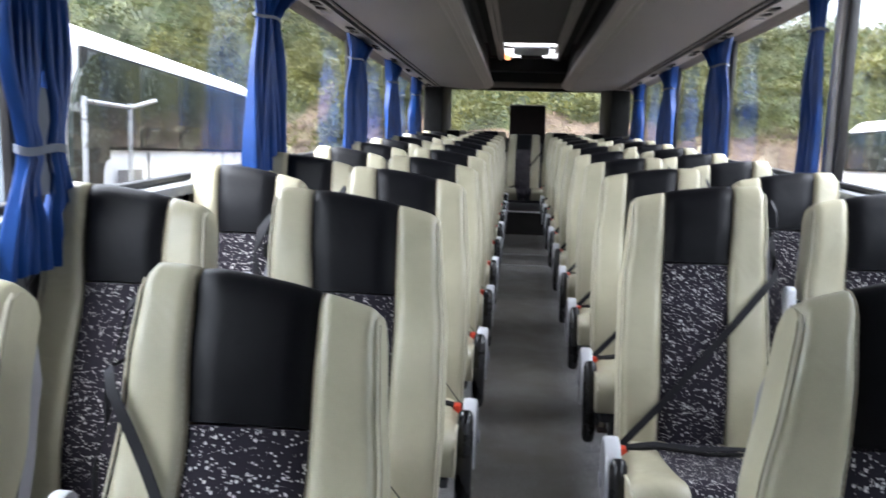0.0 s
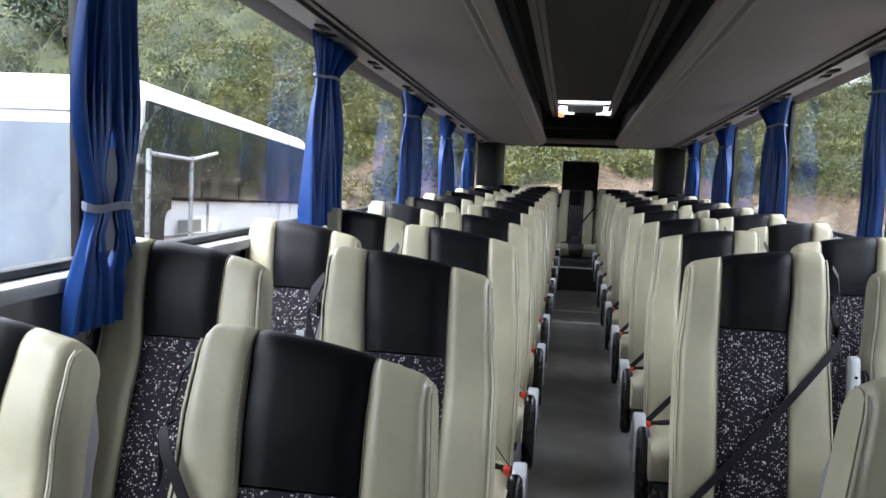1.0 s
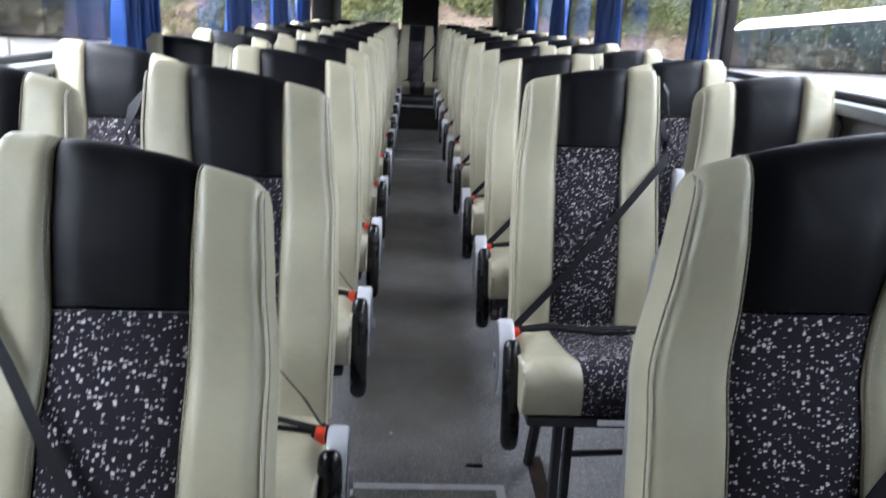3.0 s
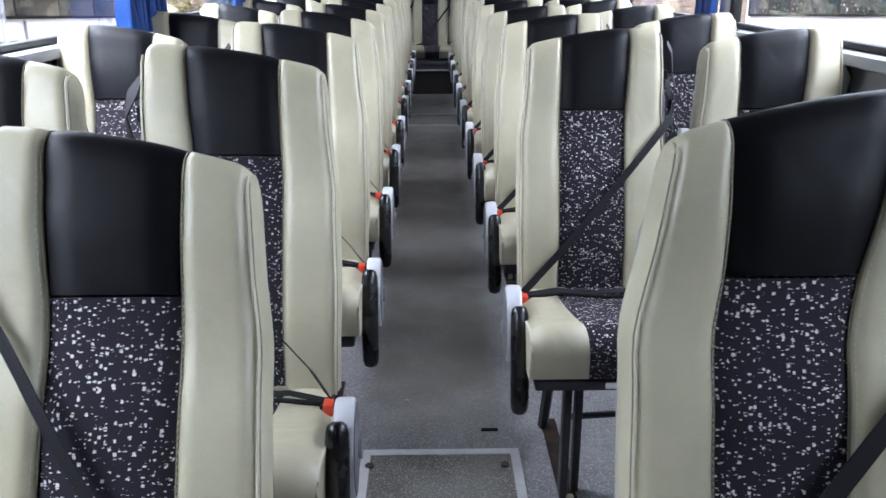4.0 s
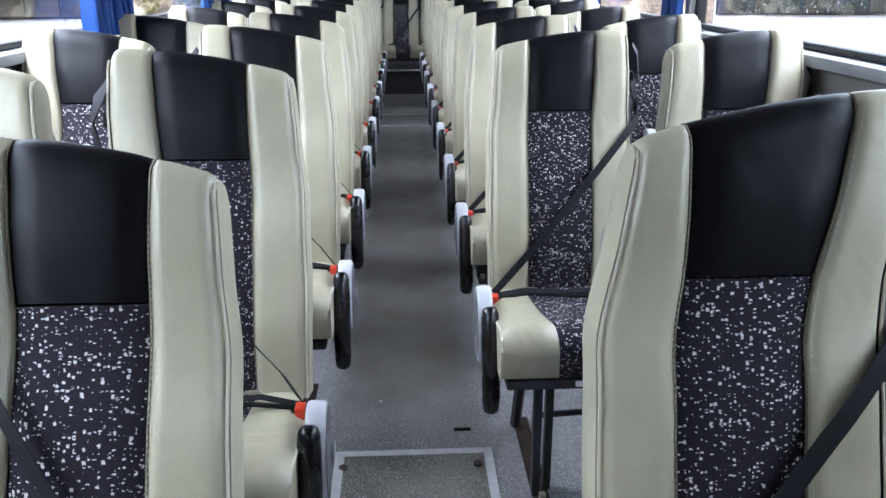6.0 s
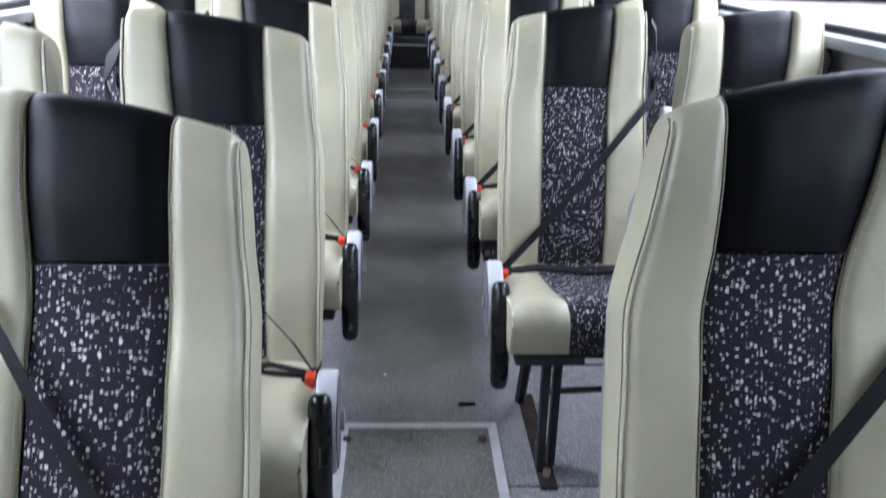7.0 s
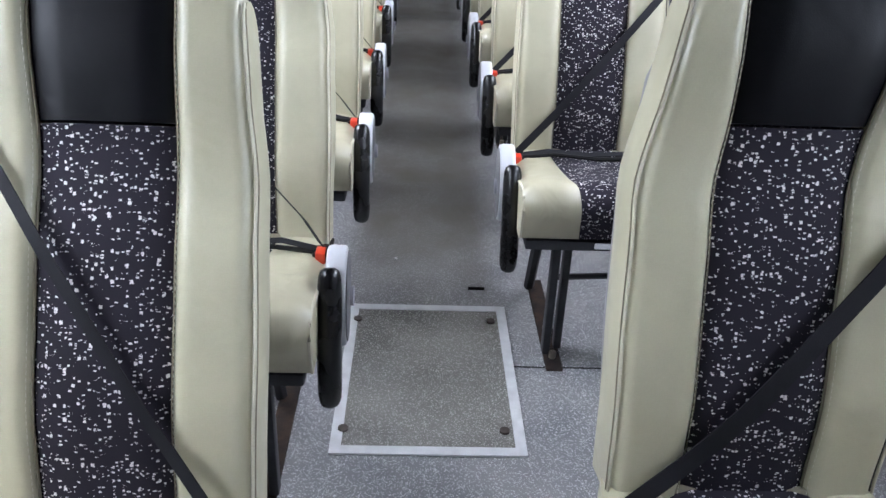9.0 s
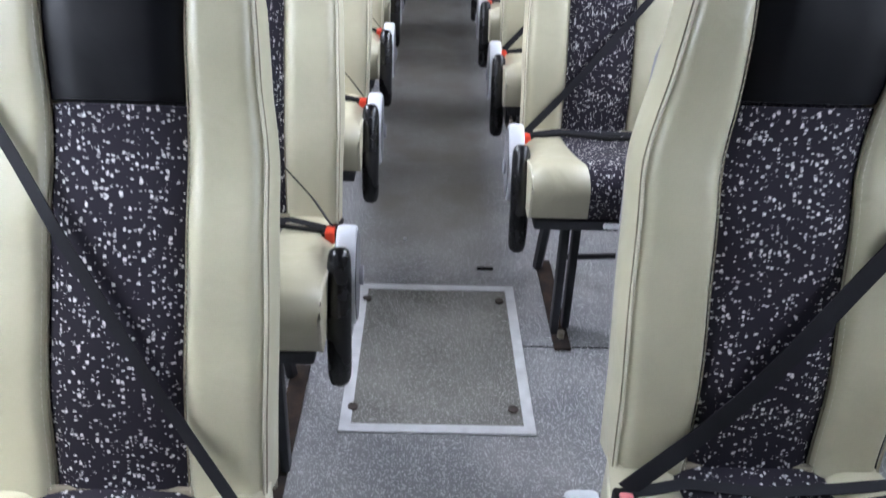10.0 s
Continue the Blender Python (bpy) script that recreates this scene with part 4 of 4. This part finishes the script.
# ---- curtains ----
def curtain(s, y, wide, label, ztie, bot, hang=0.3, parted=0.0, slim=0.92, grow=0.16, tight=0.38, drift=(0.0, 0.0)):
    """A gathered curtain tied in at one height, in two halves. y: its middle on the window wall."""
    root = thing("curtain", label, "curtain", (s * (XW - (0.068 if parted else 0.05)), y, 0), "blue window curtains")
    top = roof_z(1.905, y)
    folds = 13

    def fab(off, u0, u1):
        def f(w_, v):
            u = u0 + (u1 - u0) * w_
            z = top + (bot - top) * v
            pinch = 1 - tight * math.exp(-((z - ztie) / 0.13) ** 2)
            w = wide * pinch * (slim + grow * v)
            gap = parted * (math.exp(-((z - ztie - 0.07) / 0.055) ** 2) + math.exp(-((z - ztie + 0.075) / 0.05) ** 2))
            yy = (u - 0.5) * w + drift[0] * (1 - v) + drift[1] * v + hang * max(0.0, 1 - 5 * v) * u + (gap if u0 >= 0.5 else -gap) * (1 - abs(2 * u - 1))
            ph = (u + 0.025 * math.sin(9 * u + 2 * y)) * folds * math.pi
            amp = (0.044 + 0.020 * math.sin(11 * u + 2.5 * v + 3 * y) + 0.012 * math.sin(23 * u - 3 * v + y)) * (0.55 + 0.45 * pinch) * min(1.0, wide * slim / 0.4)
            return (-s * (amp * (abs(math.sin(ph + 0.5 * math.sin(2.5 * v))) - 0.6) + off), yy + 0.009 * math.sin(ph + 6 * v + y) + 0.008 * math.sin(7 * v + 5 * y) * math.sin(math.pi * v), z)
        return f
    for u0, u1 in ((0.0, 0.5), (0.5, 1.0)):
        part("fabric", slab(fab(0.0, u0, u1), fab(0.003, u0, u1), 64, 24), M_BLUE, root)
    if parted:
        part("lining", slab(lambda u, v: (s * -0.002, (u - 0.5) * 0.075 + drift[0] * 0.3 + drift[1] * 0.7, ztie - 0.10 + 0.23 * v), lambda u, v: (s * 0.002, (u - 0.5) * 0.075 + drift[0] * 0.3 + drift[1] * 0.7, ztie - 0.10 + 0.23 * v), 1, 1),
             M_TIE, root, "pale grey lining showing between the halves")
    w = wide * (1 - tight) * (slim + grow * 0.7)
    mid = drift[0] * 0.25 + drift[1] * 0.75
    ring = [(0.036 * math.cos(a), mid + (w / 2 + 0.004) * math.sin(a), ztie + 0.004 * math.cos(3 * a)) for a in [k / 16 * math.tau for k in range(16)]]
    part("tie_band", strap(ring + ring[:1], 0.018 if parted else 0.012, (0, 0, 1), 0.004), M_TIE, root, "grey tie band")


CUR = "royal blue pleated curtain gathered by a grey tie"
curtain(-1, 1.775, 0.30, CUR, 1.235, 0.97, 0.0, 0.030, 0.56, 0.50, 0.46, (0.015, -0.035))
curtain(-1, 3.42, 0.46, CUR, 1.70, 1.08)
curtain(-1, 5.26, 0.60, CUR, 1.66, 1.08)
curtain(-1, 6.75, 0.62, CUR, 1.58, 1.08)
curtain(-1, 8.30, 0.66, CUR, 1.52, 1.08)
curtain(1, 3.545, 0.21, CUR, 1.70, 1.08, 0.05)
curtain(1, 5.15, 0.52, CUR, 1.66, 1.08)
curtain(1, 6.80, 0.56, CUR, 1.58, 1.08)
curtain(1, 8.50, 0.60, CUR, 1.52, 1.08)
curtain(1, 1.68, 0.38, CUR, 1.22, 0.95, 0.0, 0.0, 0.5, 0.6, 0.4)


# ---- outside ----
TILT = pose(0, 0, 0, -2.75)   # the yard lies level with the coach's roof line, not with its sloping floor


def ground_h(x, y):
    d = max(abs(x + 0.5) - 10.5, y - 13.6, 0.0)
    cap = 7.5 if x < 3 else 3.2
    n = noise.noise(Vector((x * 0.35, y * 0.35, 0))) * 0.7 + noise.noise(Vector((x * 1.3, y * 1.3, 3))) * 0.2
    if d <= 0:
        return -1.25 + 0.02 * n
    wall = 1.6 * min(1, d / 0.9)
    return -1.25 + wall + min(cap, 0.62 * max(0, d - 0.9)) + n * min(1, d)


def build_ground():
    xs = list(np.concatenate([np.linspace(-400, -40, 10), np.linspace(-36, 36, 90), np.linspace(40, 400, 10)]))
    ys = list(np.concatenate([np.linspace(-400, -24, 10), np.linspace(-20, 44, 80), np.linspace(50, 400, 10)]))
    verts = [(float(x), float(y), ground_h(float(x), float(y))) for x in xs for y in ys]
    ny = len(ys)
    faces = [(i * ny + j, (i + 1) * ny + j, (i + 1) * ny + j + 1, i * ny + j + 1) for i in range(len(xs) - 1) for j in range(ny - 1)]
    me = bpy.data.meshes.new("ground")
    me.from_pydata(verts, [], faces)
    me.materials.append(M_EARTH)
    me.polygons.foreach_set("use_smooth", [True] * len(me.polygons))
    ob = tagged(new("ground", me), "orange earth yard with a steep bank round it", "ground", kind="structure")
    ob.matrix_world = TILT


build_ground()


def leaves(name, spots, per, spread, size, material, label, rng):
    """Loose clumps of small pointed leaves round the given places."""
    c = np.repeat(np.array(spots), per, axis=0)
    n = len(c)
    off = rng.normal(size=(n, 3))
    off /= np.linalg.norm(off, axis=1)[:, None] + 1e-6
    off *= (rng.random((n, 1)) ** 0.45) * np.array(spread)
    c = c + off
    a = rng.normal(size=(n, 3))
    a /= np.linalg.norm(a, axis=1)[:, None]
    b = np.cross(a, rng.normal(size=(n, 3)))
    b /= np.linalg.norm(b, axis=1)[:, None] + 1e-6
    ln = size * (0.6 + 0.9 * rng.random((n, 1)))
    v = np.stack([c - a * ln, c - b * ln * 0.36 + a * ln * 0.1, c + a * ln, c + b * ln * 0.36 + a * ln * 0.1], axis=1).reshape(-1, 3)
    f = np.arange(n * 4).reshape(-1, 4)
    me = bpy.data.meshes.new(name)
    me.from_pydata(v.tolist(), [], f.tolist())
    me.materials.append(material)
    ob = tagged(new(name, me), label, "foliage", kind="stuff")
    ob.matrix_world = TILT
    return ob


rng = np.random.default_rng(7)


def growth_h(x, y):
    """Height of the shrubs over the bank."""
    p = Vector((x, y, 0.0))
    return 0.35 + 0.9 * abs(noise.noise(p * 0.55)) + 0.45 * abs(noise.noise(p * 1.5 + Vector((5, 0, 0)))) + 0.2 * noise.noise(p * 3.6)


def cover(x, y):
    """How far the growth reaches here: below 0 bare earth, above 1 full height."""
    d = max(abs(x + 0.5) - 10.5, y - 13.6, 0.0)
    more = (1.9 if x < 3.0 else 0.1) if (y > 13 and 0.3 < x < 8) else (1.5 if (x < -4 and y > 14) else (-2.7 if x > 8 else 0.0))
    return (d - 2.6 - more - 2.2 * noise.noise(Vector((x * 0.3, y * 0.3, 9.0))) - 1.5 * noise.noise(Vector((x * 1.1, y * 1.1, 4.0)))) / 1.3


def covered(x, y):
    return cover(x, y) > 0.1


def build_growth():
    xs, ys = np.arange(-30, 30.1, 0.3), np.arange(-10, 34.1, 0.3)
    ids, verts, faces = {}, [], []
    for i, x in enumerate(xs):
        for j, y in enumerate(ys):
            d = max(abs(x + 0.5) - 10.5, y - 13.6, 0.0)
            if d < 0.2:
                continue
            ids[i, j] = len(verts)
            up = -0.3 + (growth_h(x, y) + 0.3) * max(0.0, min(1.0, cover(x, y)))
            verts.append((float(x), float(y), ground_h(float(x), float(y)) + up))
    for i, j in list(ids):
        q = [(i, j), (i + 1, j), (i + 1, j + 1), (i, j + 1)]
        if all(k in ids for k in q):
            faces.append([ids[k] for k in q])
    me = bpy.data.meshes.new("bank_growth")
    me.from_pydata(verts, [], faces)
    me.materials.append(M_GROWTH)
    me.polygons.foreach_set("use_smooth", [True] * len(me.polygons))
    ob = tagged(new("bank_growth", me), "dense low green growth over the bank", "foliage", kind="stuff")
    ob.matrix_world = TILT


build_growth()


def bank_spots(n, dmin, dmax, low, high, grown=True, area=(-26, 26, -8, 30)):
    out = []
    while len(out) < n:
        x, y = rng.uniform(area[0], area[1]), rng.uniform(area[2], area[3])
        d = max(abs(x + 0.5) - 10.5, y - 13.6, 0.0)
        if dmin < d < dmax and (not grown or covered(x, y)):
            out.append((x, y, ground_h(x, y) + (growth_h(x, y) * min(1.0, cover(x, y)) if grown else 0) + rng.uniform(low, high)))
    return out


leaves("bank_scrub", bank_spots(3600, 0.6, 13, -0.1, 0.25), 75, (0.40, 0.40, 0.3), 0.052, M_LEAF, "yellow-green scrub covering the bank", rng)
leaves("bank_brush", bank_spots(1500, 0.3, 9, -0.15, 0.2, area=(-9, 9, 13.6, 22)), 80, (0.32, 0.32, 0.26), 0.048, M_LEAFPALE, "yellow-green brush on the bank behind the coach", rng)
leaves("bank_bushes", bank_spots(1500, 2.5, 15, 0.0, 0.9), 95, (0.6, 0.6, 0.55), 0.040, M_LEAFDARK, "dark green bushes higher up the bank", rng)


def stems(n, name, spots, short, material, label):
    """Arching pale stems and grass blades in the scrub."""
    base = np.array(spots)
    ang = rng.random(n) * math.tau
    ln = short * (0.5 + 0.9 * rng.random(n))
    wid = 0.004 + 0.006 * rng.random(n)
    run = np.stack([np.cos(ang), np.sin(ang), 0 * ang], axis=1)
    side = np.stack([-np.sin(ang), np.cos(ang), 0 * ang], axis=1)
    verts, faces = [], []
    for k in range(7):
        t = k / 6
        p = base + run * (ln * t * 0.7)[:, None] + np.array([0, 0, 1.0]) * (ln * (1.25 * t - 0.95 * t * t))[:, None]
        q = side * (wid * (1 - 0.8 * t))[:, None]
        verts += [p - q, p + q]
    v = np.concatenate(verts)
    for k in range(6):
        a = 2 * k * n + np.arange(n)
        faces.append(np.stack([a, a + n, a + 3 * n, a + 2 * n], axis=1))
    me = bpy.data.meshes.new(name)
    me.from_pydata(v.tolist(), [], np.concatenate(faces).tolist())
    me.materials.append(material)
    ob = tagged(new(name, me), label, "foliage", kind="stuff")
    ob.matrix_world = TILT


stems(9000, "scrub_stems", bank_spots(9000, 0.8, 12, -0.15, 0.1), 1.0, M_STEM, "pale arching stems in the scrub on the bank")
stems(7000, "dry_scrub", bank_spots(7000, 0.2, 5.5, -0.05, 0.02, False), 0.3, M_DRY, "dry brown grass low on the bank")


def tree(x, y, h, seed):
    r = random.Random(seed)
    z0 = ground_h(x, y) - 0.1
    root = thing("tree", "slender green tree on the bank above the yard", "tree", TILT @ Vector((x, y, z0)), "trees on the bank")
    bm = tube([(0.1 * math.sin(k), 0.08 * math.cos(2 * k), h * 0.8 * k / 6) for k in range(7)], [0.11 * (1 - k / 8) for k in range(7)], 7)
    tips = []
    for k in range(9):
        a, zb = r.uniform(0, 6.28), h * r.uniform(0.35, 0.75)
        ln = h * r.uniform(0.2, 0.34)
        e = Vector((ln * math.cos(a), ln * math.sin(a), zb + ln * 0.7))
        tube([(0, 0, zb), (e.x * 0.5, e.y * 0.5, zb + ln * 0.25), e], [0.045, 0.03, 0.01], 5, bm)
        tips.append(e)
        tips.append(e * 0.75 + Vector((r.uniform(-0.3, 0.3), r.uniform(-0.3, 0.3), 0.3 * h * 0.2)))
    part("trunk", bm, M_BARK, root)
    c = np.repeat(np.array([t[:] for t in tips] + [(0, 0, h * 0.9)]), 130, axis=0)
    g = np.random.default_rng(seed)
    n = len(c)
    c = c + g.normal(size=(n, 3)) * h * 0.085
    a = g.normal(size=(n, 3))
    a /= np.linalg.norm(a, axis=1)[:, None]
    b = np.cross(a, g.normal(size=(n, 3)))
    b /= np.linalg.norm(b, axis=1)[:, None] + 1e-6
    ln = 0.10 * (0.6 + 0.9 * g.random((n, 1)))
    v = np.stack([c - a * ln, c - b * ln * 0.4, c + a * ln, c + b * ln * 0.4], axis=1).reshape(-1, 3)
    me = bpy.data.meshes.new("crown")
    me.from_pydata(v.tolist(), [], np.arange(n * 4).reshape(-1, 4).tolist())
    me.materials.append(M_LEAFDARK)
    ob = new("crown", me)
    ob.parent = root


for i, (x, y, h) in enumerate(((13.5, 24, 2.6), (15, 20, 2.2), (14, 17, 2.0), (16, 28, 3.0), (13.5, 13, 1.8), (-15, 22, 4.0), (-14, 14, 4.2), (-17, 18, 4.5), (-13, 26, 3.8), (-6, 24, 3.5), (5, 23, 3.0))):
    tree(x, y, h, 20 + i)


def boulder(x, y, r, seed):
    bm = bmesh.new()
    bmesh.ops.create_icosphere(bm, subdivisions=2, radius=r)
    for v in bm.verts:
        k = 1 + 0.45 * noise.noise(v.co * (1.6 / r) + Vector((seed, 0, 0)))
        v.co = Vector((v.co.x * k * 1.3, v.co.y * k, v.co.z * k * 0.7))
    ob = solid("boulder", bm, M_ROCK, "rough brown rock at the foot of the bank", "rock", group="rocks along the bank")
    ob.matrix_world = TILT @ pose(x, y, ground_h(x, y) + r * 0.2, 0, 0, seed * 50)


for i in range(46):
    if i < 26:
        boulder(-10.3 + i * 0.82 + random.uniform(-0.3, 0.3), 14.1 + random.uniform(-0.2, 0.5), random.uniform(0.3, 0.62), i)
    else:
        s = 1 if i % 2 else -1
        boulder(s * 10.6 + (-0.9 if s < 0 else 0.1) + random.uniform(-0.2, 0.5), 3 + (i - 26) * 0.55, random.uniform(0.3, 0.6), i)


def parked_coach(x, y, length, wide, z0, roofz, winb, wint, label, side):
    """A parked coach; its front at y faces the same way as the seats. side: which flank shows, +1 or -1."""
    root = thing("parked_coach", label, "coach", (0, 0, 0), "coaches parked in the yard")
    root.matrix_world = TILT
    x0, x1 = x, x + wide
    R = 0.28
    sect = [(x0, z0 + 0.25), (x0 + 0.03, roofz - R)]
    for k in range(1, 6):
        a = k / 5 * math.pi / 2
        sect.append((x0 + 0.03 + R * (1 - math.cos(a)), roofz - R + R * math.sin(a)))
    sect += [(x0 + x1 - px, pz) for px, pz in reversed(sect)]
    cz = z0 + 0.9

    def shrink(f, dz):
        return lambda px, pz: ((x0 + x1) / 2 + (px - (x0 + x1) / 2) * f, pz - dz * max(0, (pz - cz)) / (roofz - cz))
    ends = [(y, shrink(0.90, 0.42)), (y + 0.06, shrink(0.95, 0.22)), (y + 0.25, shrink(0.99, 0.06)), (y + 0.6, shrink(1, 0)),
            (y + length - 0.3, shrink(1, 0)), (y + length - 0.06, shrink(0.97, 0.06)), (y + length, shrink(0.95, 0.09))]
    part("body", extrude_y(sect, ends), M_WHITE, root, "white painted body")
    for s, xs in ((-1, x0), (1, x1)):
        ya = y + 0.5
        n = max(3, int((length - 0.9) / 1.25))
        step = (length - 0.9) / n
        part("window_band", box(xs - 0.018, xs + 0.018, ya - 0.1, y + length - 0.3, winb - 0.03, wint + 0.03, 0.012), M_DARK, root, "black window surround")
        for k in range(n):
            part("side_window", box(xs - 0.026, xs + 0.026, ya + k * step + 0.02, ya + (k + 1) * step - 0.02, winb, wint, 0.01), M_GLOSSDARK, root, "dark tinted glass")
        for k in range(2):
            yy = y + (1.3 if k == 0 else length - 1.7)
            wh = part("wheel", disc((xs, yy, z0 + 0.42), (1, 0, 0), 0.42, 0.24, 20), M_TYRE, root, "black tyre")
            part("rim", disc((xs + s * 0.125, yy, z0 + 0.42), (1, 0, 0), 0.24, 0.02, 16), M_CHROME, wh, "grey steel rim")
        part("skirt_line", box(xs - 0.012, xs + 0.012, y + 0.5, y + length - 0.3, winb - 0.42, winb - 0.405), M_BUSGREY, root)
        part("luggage_door_joint", box(xs - 0.012, xs + 0.012, y + 2.2, y + 2.22, z0 + 0.3, winb - 0.05), M_BUSGREY, root)
    # tall door glass whose front upper corner follows the curve of the roof
    edge = [(y + 0.16, winb - 1.0), (y + 0.14, winb + 0.1)]
    edge += [(y + 0.14 + 0.75 * (1 - math.cos(a)), winb + 0.1 + (wint - winb - 0.08) * math.sin(a)) for a in [k / 8 * math.pi / 2 for k in range(1, 9)]]
    edge += [(y + 1.0, wint + 0.02), (y + 1.0, winb - 0.12)]
    edge += [(y + 0.98 - 0.16 * math.sin(a), winb - 0.12 - 0.16 * (1 - math.cos(a))) for a in [k / 4 * math.pi / 2 for k in range(1, 5)]] + [(y + 0.80, winb - 1.0)]
    part("entrance_door", extrude_yz(edge, x1 - 0.02, x1 + 0.030), M_GLOSSDARK, root, "dark glazed entrance door")
    part("windscreen", slab(lambda u, v: (x0 + 0.09 + u * (wide - 0.18), y - 0.05 + 0.02 * v * v, cz + 0.25 + (roofz - cz - 0.78) * v),
                            lambda u, v: (x0 + 0.09 + u * (wide - 0.18), y + 0.03 + 0.02 * v * v, cz + 0.25 + (roofz - cz - 0.78) * v), 6, 6), M_SCREEN, root, "windscreen with sky reflection put into its pale colour")
    for k in (0.3, 0.62):
        part("wiper", tube([(x0 + wide * k, y - 0.03, cz + 0.28), (x0 + wide * (k + 0.1), y - 0.03, cz + 0.6), (x0 + wide * (k + 0.22), y - 0.02, cz + 0.62)], 0.012, 6), M_DARK, root, "thin wiper arm")
    for zz in (roofz - 0.42, roofz - 0.62):
        part("front_line", box(x0 + 0.2, x1 - 0.2, y - 0.02, y + 0.03, zz, zz + 0.012), M_BUSGREY, root)
    part("bumper", box(x0 + 0.08, x1 - 0.08, y - 0.06, y + 0.12, z0 + 0.3, z0 + 0.62, 0.05), M_WHITE, root)
    for q in (0.14, 0.74):
        part("headlight", box(x0 + wide * q, x0 + wide * q + 0.3, y - 0.05, y + 0.05, z0 + 0.72, z0 + 0.88, 0.03), M_CHROME, root, "clear headlight")
    return root


M_GLOSSDARK = flecked("wet_tinted_glazing", (0.012, 0.016, 0.016), (0.07, 0.08, 0.085), 26, 0.5, 0.40, rough=0.22, stain=(0.030, 0.038, 0.034))
# sky reflection and haze on the windscreen are put into this pale base colour
M_SCREEN = mat("sky_pale_windscreen", (0.15, 0.175, 0.205), 0.2, vary=0.2, scale=1.5, fine=30, bump=0.0)
white = parked_coach(-7.45, 7.0, 8.0, 2.45, -1.25, 2.5, 1.30, 2.22, "white coach parked beside, dark windows", 1)
white.matrix_world = pose(-5, 15, 0) @ pose(0, 0, 0, 0, 0, 6) @ pose(5, -15, 0) @ TILT
for yy, ztop, zlow in ((6.95, 1.75, 0.55), (8.05, 1.75, 0.55)):
    part("door_post", tube([(-4.78, yy, zlow), (-4.78, yy, ztop)], 0.026, 8), M_CHROME, white, "grey metal post of the open door")
part("door_bar", tube([(-4.78, 6.95, 1.71), (-4.78, 8.05, 1.71), (-4.72, 8.65, 1.82)], 0.022, 8), M_CHROME, white, "grey metal bar of the open door")
part("mirror", box(-4.96, -4.85, 6.80, 6.94, 1.94, 2.14, 0.03), M_WHITE, white, "white mirror housing")
part("emblem", box(-4.972, -4.966, 8.2, 8.9, 0.92, 1.06), M_BUSGREY, white, "plain grey rectangular emblem")
parked_coach(5.0, 4.0, 9.5, 2.3, -1.45, 2.03, 1.30, 1.82, "white coach parked in the rain, dark window band", -1)


# ---- rain on the side window ----
def raindrops(s, y0, y1, z0, z1, n, seed):
    """Small flattened drops on the outer face of a pane, one mesh."""
    g = random.Random(seed)
    dome = [(0.0, 1.0)] + [(math.cos(a), math.sin(a)) for a in (0.9, 0.4, 0.0)]
    verts, faces = [], []
    for _ in range(n):
        r = 0.0009 + 0.0019 * g.random() ** 2
        cy, cz, long = g.uniform(y0, y1), g.uniform(z0, z1), g.uniform(1.0, 1.5)
        b = len(verts)
        verts.append((s * (XW + 0.0385 + 0.55 * r), cy, cz))
        for rad, up in dome[1:]:
            verts += [(s * (XW + 0.0385 + 0.55 * r * up), cy + r * rad * math.cos(k * math.tau / 7), cz + long * r * rad * math.sin(k * math.tau / 7)) for k in range(7)]
        for k in range(7):
            k2 = (k + 1) % 7
            faces.append((b, b + 1 + k, b + 1 + k2))
            for q in (1, 8):
                faces.append((b + q + k, b + q + 7 + k, b + q + 7 + k2, b + q + k2))
        faces.append(tuple(b + 15 + k for k in reversed(range(7))))
    me = bpy.data.meshes.new("raindrops")
    me.from_pydata(verts, [], faces)
    me.materials.append(M_DROP)
    me.polygons.foreach_set("use_smooth", [True] * len(me.polygons))
    tagged(new("raindrops", me), "clear raindrops scattered over the coach window", "raindrops", kind="stuff")


M_DROP = bpy.data.materials.new("clear_water")
M_DROP.use_nodes = True
water = M_DROP.node_tree.nodes["Principled BSDF"]
water.inputs["Base Color"].default_value = (0.95, 0.97, 1.0, 1)
water.inputs["Roughness"].default_value = 0.08
water.inputs["IOR"].default_value = 1.33
water.inputs["Transmission Weight"].default_value = 0.7
raindrops(1, 1.76, 3.36, SILL + 0.04, 1.86, 2200, 5)
